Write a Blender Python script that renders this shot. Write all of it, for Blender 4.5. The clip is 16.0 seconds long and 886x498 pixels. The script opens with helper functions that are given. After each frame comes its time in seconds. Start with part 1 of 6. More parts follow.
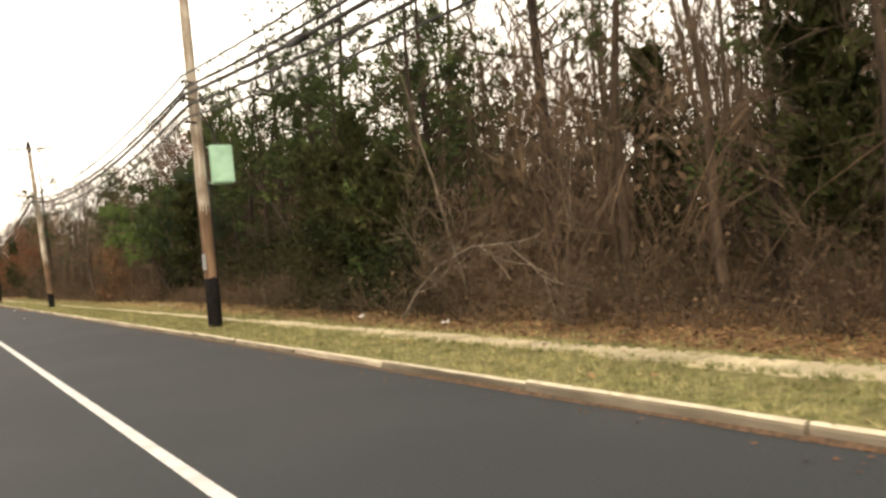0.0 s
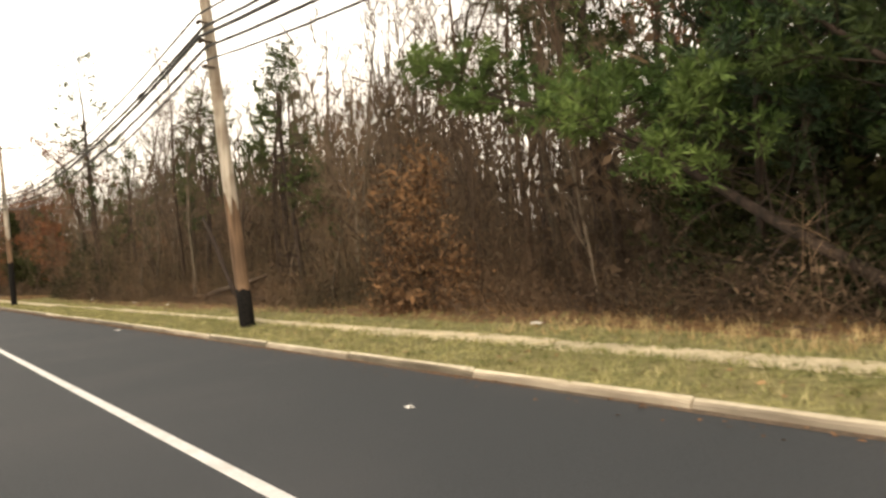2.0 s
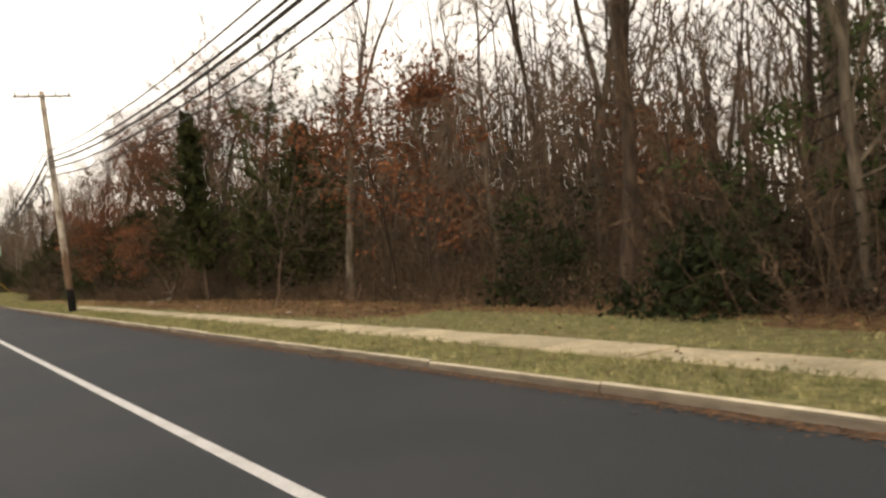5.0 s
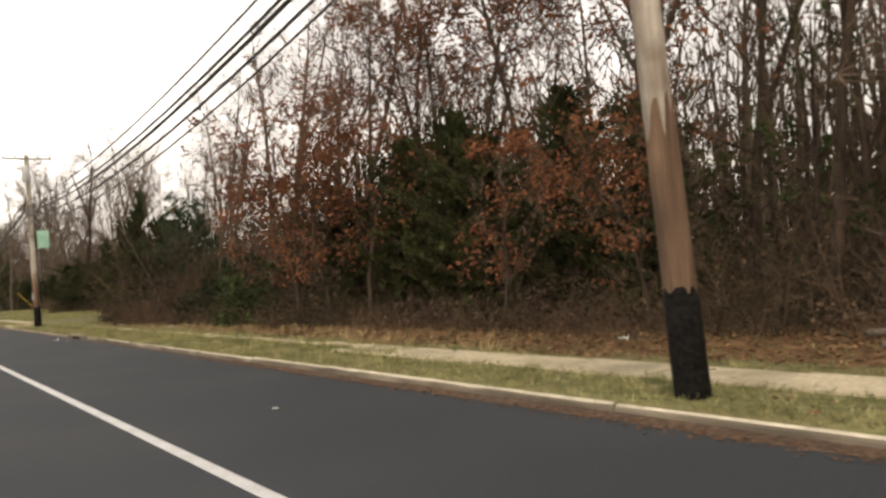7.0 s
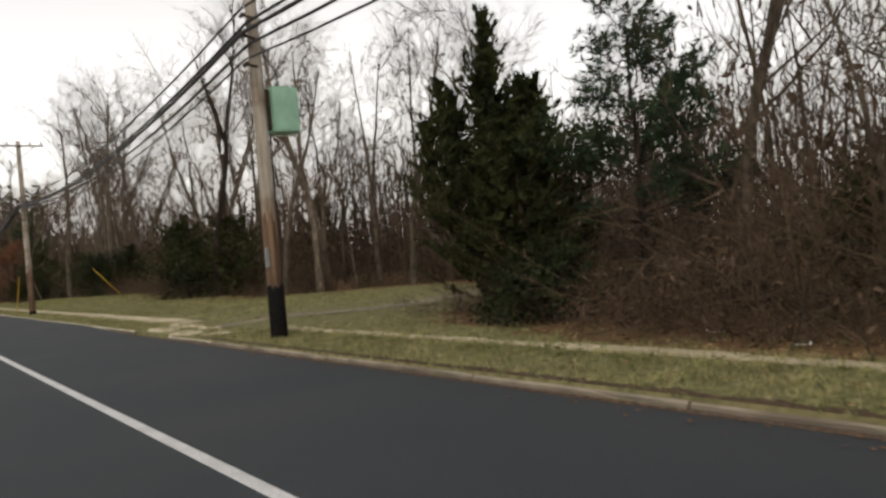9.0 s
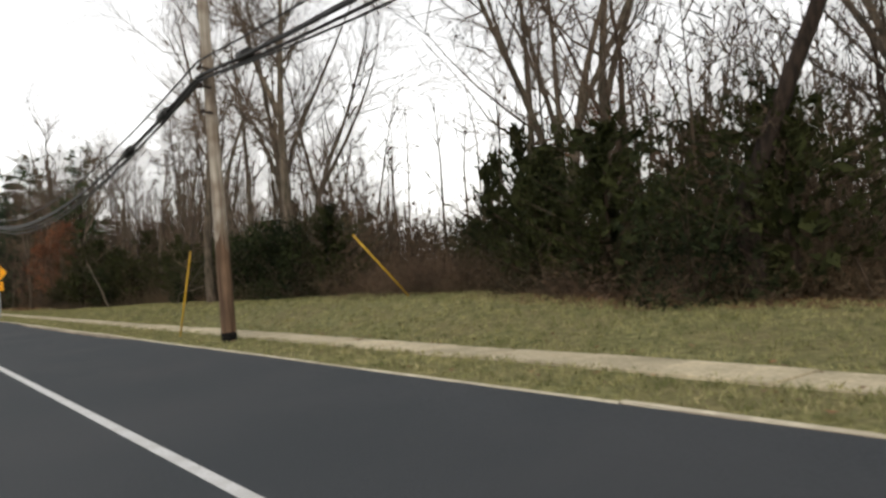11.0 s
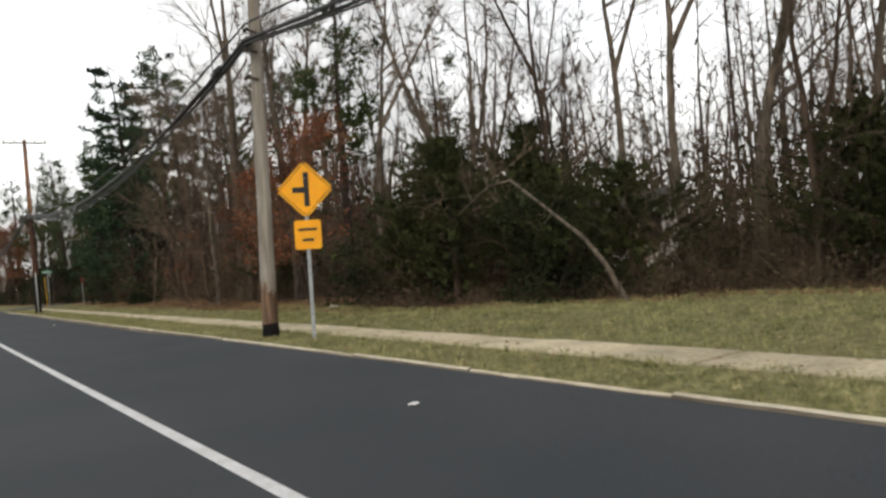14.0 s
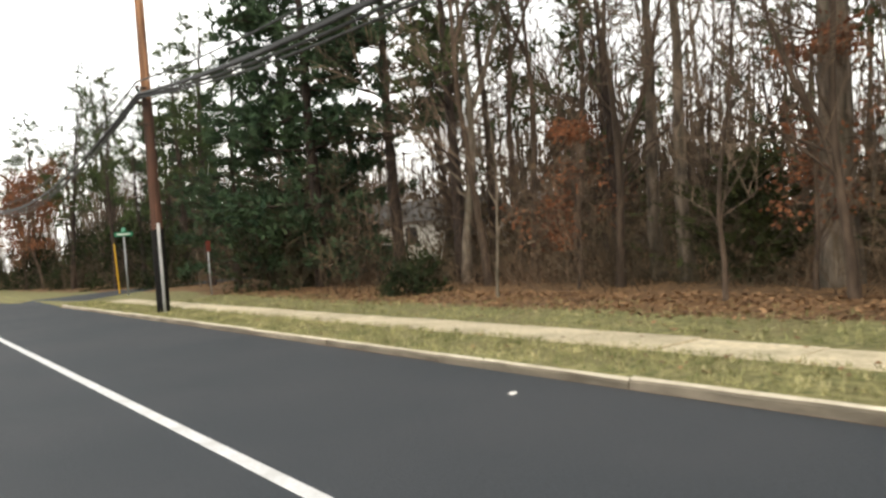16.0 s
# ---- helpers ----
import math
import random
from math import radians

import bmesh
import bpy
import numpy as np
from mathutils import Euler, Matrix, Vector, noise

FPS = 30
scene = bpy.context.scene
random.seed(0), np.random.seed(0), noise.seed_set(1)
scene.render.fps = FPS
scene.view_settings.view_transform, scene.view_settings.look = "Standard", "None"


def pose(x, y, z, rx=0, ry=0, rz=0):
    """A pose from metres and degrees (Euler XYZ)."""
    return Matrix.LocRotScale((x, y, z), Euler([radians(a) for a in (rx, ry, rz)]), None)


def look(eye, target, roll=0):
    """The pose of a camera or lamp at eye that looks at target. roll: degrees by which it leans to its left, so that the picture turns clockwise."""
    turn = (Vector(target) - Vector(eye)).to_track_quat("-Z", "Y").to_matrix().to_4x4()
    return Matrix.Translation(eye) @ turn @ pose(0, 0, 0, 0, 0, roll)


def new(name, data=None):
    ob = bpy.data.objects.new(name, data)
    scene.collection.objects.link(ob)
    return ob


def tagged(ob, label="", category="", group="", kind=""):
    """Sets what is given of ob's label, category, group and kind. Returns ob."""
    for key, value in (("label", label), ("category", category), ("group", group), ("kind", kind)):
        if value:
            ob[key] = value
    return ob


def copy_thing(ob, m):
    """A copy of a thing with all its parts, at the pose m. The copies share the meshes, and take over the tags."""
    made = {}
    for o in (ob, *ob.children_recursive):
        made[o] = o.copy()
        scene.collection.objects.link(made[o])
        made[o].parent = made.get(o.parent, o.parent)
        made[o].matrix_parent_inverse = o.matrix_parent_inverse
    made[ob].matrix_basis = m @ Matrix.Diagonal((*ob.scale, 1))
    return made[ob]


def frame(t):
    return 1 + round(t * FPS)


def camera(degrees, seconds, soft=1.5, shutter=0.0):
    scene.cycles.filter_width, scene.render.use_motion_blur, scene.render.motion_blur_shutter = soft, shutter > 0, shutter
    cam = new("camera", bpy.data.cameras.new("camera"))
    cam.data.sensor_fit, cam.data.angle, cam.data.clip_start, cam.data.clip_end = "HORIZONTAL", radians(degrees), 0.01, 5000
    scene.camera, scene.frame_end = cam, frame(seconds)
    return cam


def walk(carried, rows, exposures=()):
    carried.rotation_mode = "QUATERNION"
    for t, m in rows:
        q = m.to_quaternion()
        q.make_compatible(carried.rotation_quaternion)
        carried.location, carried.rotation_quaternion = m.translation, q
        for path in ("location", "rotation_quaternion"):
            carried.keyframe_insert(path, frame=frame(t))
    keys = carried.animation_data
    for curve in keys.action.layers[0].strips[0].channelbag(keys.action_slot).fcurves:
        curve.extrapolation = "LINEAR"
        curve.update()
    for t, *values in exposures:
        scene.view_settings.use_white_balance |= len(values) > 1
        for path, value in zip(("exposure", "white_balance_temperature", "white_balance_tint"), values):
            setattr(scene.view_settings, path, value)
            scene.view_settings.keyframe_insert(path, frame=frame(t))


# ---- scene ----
cam = camera(60.0, 16.0, soft=2.8, shutter=0.05)
PATH = [
    (0.0, 0.465, 0.000, 1.556, 90.00, 5.10, -33.85),
    (0.5, 0.330, 8.782, 1.556, 90.88, 4.44, -34.24),
    (1.0, 0.131, 17.580, 1.556, 89.99, 4.04, -36.05),
    (1.5, 0.078, 26.453, 1.556, 90.57, 4.06, -34.37),
    (2.0, 0.017, 35.479, 1.556, 89.92, 4.61, -35.92),
    (2.5, -0.039, 44.777, 1.556, 89.77, 4.90, -36.41),
    (3.0, -0.143, 53.945, 1.556, 89.73, 4.95, -35.31),
    (3.5, -0.099, 62.945, 1.556, 89.39, 5.05, -35.14),
    (3.7, -0.060, 66.496, 1.556, 89.28, 4.90, -35.00),
    (5.8, -0.090, 102.503, 1.556, 90.49, 4.46, -35.16),
    (6.0, -0.135, 105.931, 1.556, 90.43, 4.18, -35.05),
    (6.5, -0.100, 114.588, 1.556, 91.16, 5.16, -36.40),
    (7.0, -0.170, 122.631, 1.556, 91.38, 4.58, -36.05),
    (7.5, -0.055, 130.605, 1.556, 90.07, 4.02, -37.10),
    (8.0, -0.045, 138.556, 1.556, 89.04, 4.14, -38.61),
    (8.5, -0.055, 146.402, 1.556, 89.27, 4.91, -37.76),
    (9.0, -0.053, 153.959, 1.556, 90.26, 4.97, -36.07),
    (9.2, -0.003, 156.846, 1.556, 89.78, 4.72, -35.27),
    (11.3, -0.011, 188.037, 1.556, 90.89, 4.55, -36.50),
    (11.5, -0.061, 190.860, 1.556, 90.58, 4.68, -35.99),
    (12.0, 0.052, 197.834, 1.556, 89.76, 4.52, -35.35),
    (12.5, 0.117, 204.781, 1.556, 89.88, 5.34, -36.79),
    (13.0, 0.086, 211.797, 1.556, 89.55, 5.49, -36.12),
    (13.5, 0.107, 219.109, 1.556, 89.75, 5.74, -35.42),
    (14.0, 0.023, 226.578, 1.556, 90.24, 5.23, -34.64),
    (14.5, 0.029, 234.095, 1.556, 90.26, 5.49, -34.71),
    (15.0, -0.005, 241.575, 1.556, 89.83, 4.94, -35.95),
    (15.5, -0.054, 249.102, 1.556, 89.27, 4.73, -36.07),
    (16.0, -0.060, 256.703, 1.556, 89.14, 4.55, -36.15),
]
EXPOSURES = ((0.0, 0.1, 8750, 12), (1.5, 0.1, 8750, 12), (2.5, 0.0, 8550, 12), (3.7, -0.35, 8450, 12), (5.8, -0.5, 8050, 13), (7.0, -0.45, 7850, 13),
             (8.0, -0.35, 7550, 12), (8.5, -0.75, 7400, 11), (9.0, -1.1, 7150, 11), (11.5, -0.8, 6900, 9), (12.5, -0.95, 6800, 9), (13.5, -0.7, 6700, 8), (14.5, -0.75, 7000, 10),
             (15.0, -0.1, 7000, 6), (16.0, 0.1, 7100, 8))
walk(cam, [(t, pose(*p)) for t, *p in PATH], EXPOSURES)

# ---- world and sun: bright overcast sky ----
world = bpy.data.worlds.new("overcast_sky")
scene.world = world
world.use_nodes = True
wn, wl = world.node_tree.nodes, world.node_tree.links
wn.clear()
sky = wn.new("ShaderNodeTexSky")
sky.sky_type = "NISHITA"
sky.sun_disc = False
sky.sun_elevation = radians(46)
sky.sun_rotation = radians(215)
sky.dust_density = 4.0
sky_bg = wn.new("ShaderNodeBackground")
sky_bg.inputs["Strength"].default_value = 0.07
wl.new(sky.outputs[0], sky_bg.inputs["Color"])
cloud_noise = wn.new("ShaderNodeTexNoise")
cloud_noise.inputs["Scale"].default_value = 2.2
cloud_noise.inputs["Detail"].default_value = 5
cloud_ramp = wn.new("ShaderNodeValToRGB")
cloud_ramp.color_ramp.elements[0].color = (0.86, 0.89, 0.94, 1)
cloud_ramp.color_ramp.elements[1].color = (1.0, 0.99, 0.98, 1)
cloud_bg = wn.new("ShaderNodeBackground")
# thin cloud: brightest in the haze low over the horizon, calmer overhead
wgeo = wn.new("ShaderNodeTexCoord")
wsep = wn.new("ShaderNodeSeparateXYZ")
wl.new(wgeo.outputs["Generated"], wsep.inputs[0])
wup = wn.new("ShaderNodeMapRange")
wup.interpolation_type = "SMOOTHSTEP"
wup.inputs["From Min"].default_value, wup.inputs["From Max"].default_value = 0.0, 0.7
wup.inputs["To Min"].default_value, wup.inputs["To Max"].default_value = 2.9, 0.85
wl.new(wsep.outputs["Z"], wup.inputs["Value"])
wl.new(wup.outputs[0], cloud_bg.inputs["Strength"])
both = wn.new("ShaderNodeAddShader")
wout = wn.new("ShaderNodeOutputWorld")
wl.new(cloud_noise.outputs["Fac"], cloud_ramp.inputs["Fac"])
wl.new(cloud_ramp.outputs["Color"], cloud_bg.inputs["Color"])
wl.new(sky_bg.outputs[0], both.inputs[0])
wl.new(cloud_bg.outputs[0], both.inputs[1])
wl.new(both.outputs[0], wout.inputs["Surface"])

sun_data = bpy.data.lights.new("sun", "SUN")
sun_data.energy = 1.3
sun_data.angle = radians(18)
sun_data.color = (1.0, 0.94, 0.84)
sun = new("sun", sun_data)
sun.matrix_world = look((-48, -64, 82), (0, 0, 0))

# ---- materials ----


def material(name, base, second=None, scale=6.0, detail=6.0, rough=0.85, bump=0.0, bump_scale=60.0,
             third=None, third_scale=0.6, third_amount=0.5, stretch=(1, 1, 1), per_object=0.0, per_piece=0.0,
             metal=0.0, specular=0.3, lo=0.35, hi=0.65):
    """A surface with grain (base to second) and larger stains (third), in metres of the world."""
    m = bpy.data.materials.new(name)
    m.use_nodes = True
    n, l = m.node_tree.nodes, m.node_tree.links
    bsdf = n["Principled BSDF"]
    bsdf.inputs["Roughness"].default_value = rough
    bsdf.inputs["Metallic"].default_value = metal
    bsdf.inputs["Specular IOR Level"].default_value = specular
    geo = n.new("ShaderNodeNewGeometry")
    mapping = n.new("ShaderNodeMapping")
    mapping.inputs["Scale"].default_value = stretch
    l.new(geo.outputs["Position"], mapping.inputs["Vector"])
    grain = n.new("ShaderNodeTexNoise")
    grain.inputs["Scale"].default_value = scale
    grain.inputs["Detail"].default_value = detail
    l.new(mapping.outputs[0], grain.inputs["Vector"])
    ramp = n.new("ShaderNodeValToRGB")
    ramp.color_ramp.elements[0].position, ramp.color_ramp.elements[1].position = lo, hi
    ramp.color_ramp.elements[0].color = (*base, 1)
    ramp.color_ramp.elements[1].color = (*(second or base), 1)
    l.new(grain.outputs["Fac"], ramp.inputs["Fac"])
    colour = ramp.outputs["Color"]
    if third:
        stain = n.new("ShaderNodeTexNoise")
        stain.inputs["Scale"].default_value = third_scale
        stain.inputs["Detail"].default_value = 5
        l.new(geo.outputs["Position"], stain.inputs["Vector"])
        sr = n.new("ShaderNodeValToRGB")
        sr.color_ramp.elements[0].position, sr.color_ramp.elements[1].position = 0.42, 0.66
        sr.color_ramp.elements[1].color = (third_amount, third_amount, third_amount, 1)
        l.new(stain.outputs["Fac"], sr.inputs["Fac"])
        mix = n.new("ShaderNodeMix")
        mix.data_type = "RGBA"
        l.new(sr.outputs["Color"], mix.inputs["Factor"])
        l.new(colour, mix.inputs["A"])
        mix.inputs["B"].default_value = (*third, 1)
        colour = mix.outputs["Result"]
    if per_object or per_piece:
        info = n.new("ShaderNodeObjectInfo") if per_object else geo
        hsv = n.new("ShaderNodeHueSaturation")
        span = n.new("ShaderNodeMapRange")
        amount = per_object or per_piece
        span.inputs["To Min"].default_value, span.inputs["To Max"].default_value = 1 - amount, 1 + amount
        l.new(info.outputs["Random" if per_object else "Random Per Island"], span.inputs["Value"])
        l.new(span.outputs[0], hsv.inputs["Value"])
        l.new(colour, hsv.inputs["Color"])
        colour = hsv.outputs["Color"]
    l.new(colour, bsdf.inputs["Base Color"])
    if bump:
        bn = n.new("ShaderNodeTexNoise")
        bn.inputs["Scale"].default_value = bump_scale
        bn.inputs["Detail"].default_value = 4
        l.new(mapping.outputs[0], bn.inputs["Vector"])
        bb = n.new("ShaderNodeBump")
        bb.inputs["Strength"].default_value = bump
        bb.inputs["Distance"].default_value = 0.02
        l.new(bn.outputs["Fac"], bb.inputs["Height"])
        l.new(bb.outputs[0], bsdf.inputs["Normal"])
    return m


ASPHALT = material("asphalt", (0.028, 0.034, 0.040), (0.052, 0.061, 0.070), 60, 8, 0.82, 0.5, 140,
                   (0.060, 0.064, 0.071), 0.35, 0.5, (1, 0.5, 1))
PAINT = material("road_paint", (0.60, 0.61, 0.62), (0.78, 0.79, 0.81), 30, 6, 0.6, 0.2, 120, (0.42, 0.42, 0.40), 2.5, 0.5)
CONCRETE = material("concrete", (0.48, 0.42, 0.295), (0.70, 0.615, 0.44), 14, 8, 0.9, 0.4, 60,
                    (0.27, 0.24, 0.16), 1.3, 0.6, per_object=0.12)
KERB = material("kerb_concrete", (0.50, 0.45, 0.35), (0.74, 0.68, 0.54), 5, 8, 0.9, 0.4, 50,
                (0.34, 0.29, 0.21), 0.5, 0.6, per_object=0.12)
KERB_FACE = material("dark_kerb_concrete", (0.13, 0.112, 0.085), (0.24, 0.205, 0.155), 4, 9, 0.92, 0.6, 45,
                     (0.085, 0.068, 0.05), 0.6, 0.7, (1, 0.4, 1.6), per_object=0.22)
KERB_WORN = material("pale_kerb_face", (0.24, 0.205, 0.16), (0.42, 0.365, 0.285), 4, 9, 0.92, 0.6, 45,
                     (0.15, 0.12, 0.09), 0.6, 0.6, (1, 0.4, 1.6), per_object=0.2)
SOIL = material("bare_soil", (0.055, 0.038, 0.024), (0.13, 0.092, 0.06), 9, 8, 0.95, 0.9, 50)
GUTTER = material("leafy_gutter", (0.06, 0.042, 0.03), (0.16, 0.10, 0.065), 16, 9, 0.95, 0.8, 70, (0.10, 0.088, 0.072), 0.5, 0.7)
NEEDLE_LITTER = material("fallen_pine_needles", (0.09, 0.045, 0.024), (0.22, 0.115, 0.06), 2.4, 4, 0.85, per_piece=0.4)
TURF = material("turf", (0.105, 0.112, 0.042), (0.27, 0.255, 0.115), 7.0, 10, 0.95, 1.0, 45, (0.20, 0.16, 0.085), 0.7, 0.5)
LITTER = material("leaf_litter", (0.09, 0.05, 0.024), (0.26, 0.15, 0.068), 7, 9, 0.95, 0.9, 40, (0.08, 0.052, 0.028), 0.5, 0.6)
BARK_GREY = material("grey_bark", (0.050, 0.040, 0.031), (0.185, 0.146, 0.112), 9, 8, 0.95, 0.6, 30, (0.04, 0.045, 0.028), 0.7, 0.4,
                     (1, 1, 0.25), per_object=0.25)
BARK_BROWN = material("brown_bark", (0.035, 0.024, 0.017), (0.10, 0.07, 0.05), 9, 8, 0.95, 0.6, 30, (0.03, 0.024, 0.018), 0.7, 0.4,
                      (1, 1, 0.25), per_object=0.25)
BARK_PINE = material("pine_bark", (0.016, 0.012, 0.010), (0.050, 0.035, 0.028), 11, 8, 0.95, 0.8, 26, None, 1, 0, (1, 1, 0.3), per_object=0.2)
TWIG = material("twig_bark", (0.060, 0.042, 0.030), (0.185, 0.135, 0.097), 0.6, 4, 0.9, per_object=0.35)
BRUSH = material("brush_stems", (0.036, 0.024, 0.016), (0.152, 0.101, 0.066), 0.5, 4, 0.9, 0, 1, (0.048, 0.044, 0.022), 0.16, 0.7, per_piece=0.45)
FAR_TWIG = material("distant_twigs", (0.045, 0.032, 0.022), (0.15, 0.11, 0.078), 0.35, 4, 0.9, 0, 1, (0.07, 0.06, 0.04), 0.12, 0.6, per_piece=0.45)
DEAD_LEAF = material("dead_leaves", (0.095, 0.034, 0.016), (0.235, 0.094, 0.042), 1.4, 4, 0.8, per_piece=0.45)
LITTER_LEAF = material("fallen_leaves", (0.12, 0.065, 0.034), (0.31, 0.185, 0.095), 2.4, 4, 0.8, per_piece=0.45)
DRY_VINE = material("dried_vines", (0.075, 0.040, 0.021), (0.20, 0.112, 0.058), 1.5, 4, 0.9, per_piece=0.45)
NEEDLE = material("pine_needles", (0.022, 0.038, 0.013), (0.065, 0.092, 0.03), 0.9, 3, 0.6, per_piece=0.35, specular=0.12)
NEEDLE_BRIGHT = material("fresh_pine_needles", (0.032, 0.068, 0.020), (0.118, 0.178, 0.055), 0.9, 3, 0.6, per_piece=0.35, specular=0.12)
NEEDLE_DARK = material("white_pine_needles", (0.016, 0.034, 0.019), (0.052, 0.085, 0.042), 0.9, 3, 0.6, per_piece=0.4, specular=0.12)
CEDAR = material("cedar_sprays", (0.014, 0.019, 0.007), (0.050, 0.056, 0.020), 1.2, 4, 0.75, per_piece=0.45, specular=0.12)
HOLLY = material("evergreen_leaves", (0.009, 0.014, 0.006), (0.030, 0.038, 0.015), 1.2, 4, 0.8, per_piece=0.45, specular=0.12)
GRASS = material("grass_blades", (0.125, 0.135, 0.050), (0.38, 0.35, 0.165), 2.6, 8, 0.8, 0, 1, (0.17, 0.185, 0.075), 0.35, 0.6, per_piece=0.45, lo=0.38, hi=0.62)
TUSSOCK = material("tussock_blades", (0.115, 0.125, 0.046), (0.46, 0.41, 0.22), 3.4, 6, 0.8, per_piece=0.35, lo=0.40, hi=0.60)
POLE_WOOD = material("pole_wood", (0.27, 0.235, 0.195), (0.50, 0.455, 0.39), 14, 8, 0.9, 0.4, 30, (0.13, 0.085, 0.055), 1.8, 0.7,
                     (1, 1, 0.08), per_object=0.1)
POLE_STAIN = material("stained_pole_wood", (0.08, 0.047, 0.03), (0.24, 0.155, 0.10), 12, 8, 0.9, 0.4, 30, (0.07, 0.045, 0.03), 0.9, 0.7,
                      (1, 1, 0.06))
POLE_GREY = material("weathered_pole_wood", (0.22, 0.20, 0.17), (0.36, 0.33, 0.29), 14, 8, 0.9, 0.4, 30, (0.15, 0.12, 0.09), 0.7, 0.5,
                     (1, 1, 0.08))
POLE_RED = material("creosoted_pole_wood", (0.12, 0.06, 0.035), (0.42, 0.22, 0.12), 10, 8, 0.85, 0.4, 30, (0.07, 0.04, 0.03), 0.5, 0.6,
                    (1, 1, 0.08))
POLE_DARK = material("dark_creosote", (0.035, 0.018, 0.012), (0.12, 0.055, 0.035), 12, 8, 0.85, 0.4, 30, (0.03, 0.02, 0.016), 0.9, 0.7, (1, 1, 0.06))
TAR_AND_SHADE = material("black_tar_and_shade", (0.005, 0.005, 0.005), (0.016, 0.015, 0.014), 18, 6, 0.9, 0.5, 30, specular=0.08)
CABLE = material("black_cable", (0.012, 0.012, 0.013), (0.03, 0.03, 0.03), 8, 2, 0.55)
STEEL = material("galvanised_steel", (0.28, 0.30, 0.31), (0.42, 0.44, 0.45), 20, 5, 0.5, 0, 1, (0.22, 0.23, 0.24), 2, 0.4, metal=0.6)
GREY_CAN = material("grey_enamel", (0.42, 0.43, 0.43), (0.5, 0.5, 0.5), 6, 4, 0.5)
MINT = material("mint_enamel", (0.32, 0.56, 0.43), (0.40, 0.67, 0.52), 5, 6, 0.5, 0.1, 20, (0.26, 0.47, 0.35), 1.5, 0.5)
SIGN_YELLOW = material("yellow_sign_sheet", (0.90, 0.37, 0.004), (0.95, 0.43, 0.006), 4, 4, 0.45, third=(0.72, 0.33, 0.02), third_scale=3, third_amount=0.5)
SIGN_BLACK = material("black_sign_ink", (0.012, 0.011, 0.010), (0.02, 0.02, 0.02), 10, 3, 0.5)
YELLOW_TUBE = material("yellow_plastic", (0.50, 0.29, 0.02), (0.62, 0.38, 0.035), 3, 4, 0.5)
SIGN_GREEN = material("green_sign_sheet", (0.015, 0.17, 0.09), (0.02, 0.21, 0.11), 4, 3, 0.5)
WHITE_SIDING = material("white_siding", (0.76, 0.76, 0.73), (0.84, 0.84, 0.81), 3, 5, 0.7)
DARK_GLASS = material("dark_window_glass", (0.02, 0.022, 0.025), (0.04, 0.042, 0.045), 2, 3, 0.12, specular=0.5)
ROOF = material("roof_shingle", (0.06, 0.058, 0.055), (0.12, 0.115, 0.11), 12, 6, 0.9)
IRON = material("rusty_iron", (0.02, 0.017, 0.015), (0.07, 0.045, 0.032), 14, 6, 0.8)
RED_SHEET = material("red_sheet", (0.09, 0.02, 0.015), (0.13, 0.03, 0.02), 4, 4, 0.5)
TRASH = material("pale_litter", (0.6, 0.6, 0.58), (0.78, 0.78, 0.76), 12, 4, 0.6)
LOG = material("dead_wood", (0.026, 0.018, 0.013), (0.10, 0.068, 0.046), 8, 8, 0.95, 0.7, 30, None, 1, 0, (1, 1, 1))
PALE_WOOD = material("bleached_wood", (0.13, 0.105, 0.08), (0.30, 0.25, 0.20), 8, 8, 0.95, 0.6, 30)
DRIVE = material("worn_drive", (0.16, 0.145, 0.115), (0.27, 0.235, 0.175), 18, 8, 0.9, 0.4, 60, (0.33, 0.27, 0.17), 0.8, 0.7)

# ---- mesh helpers ----


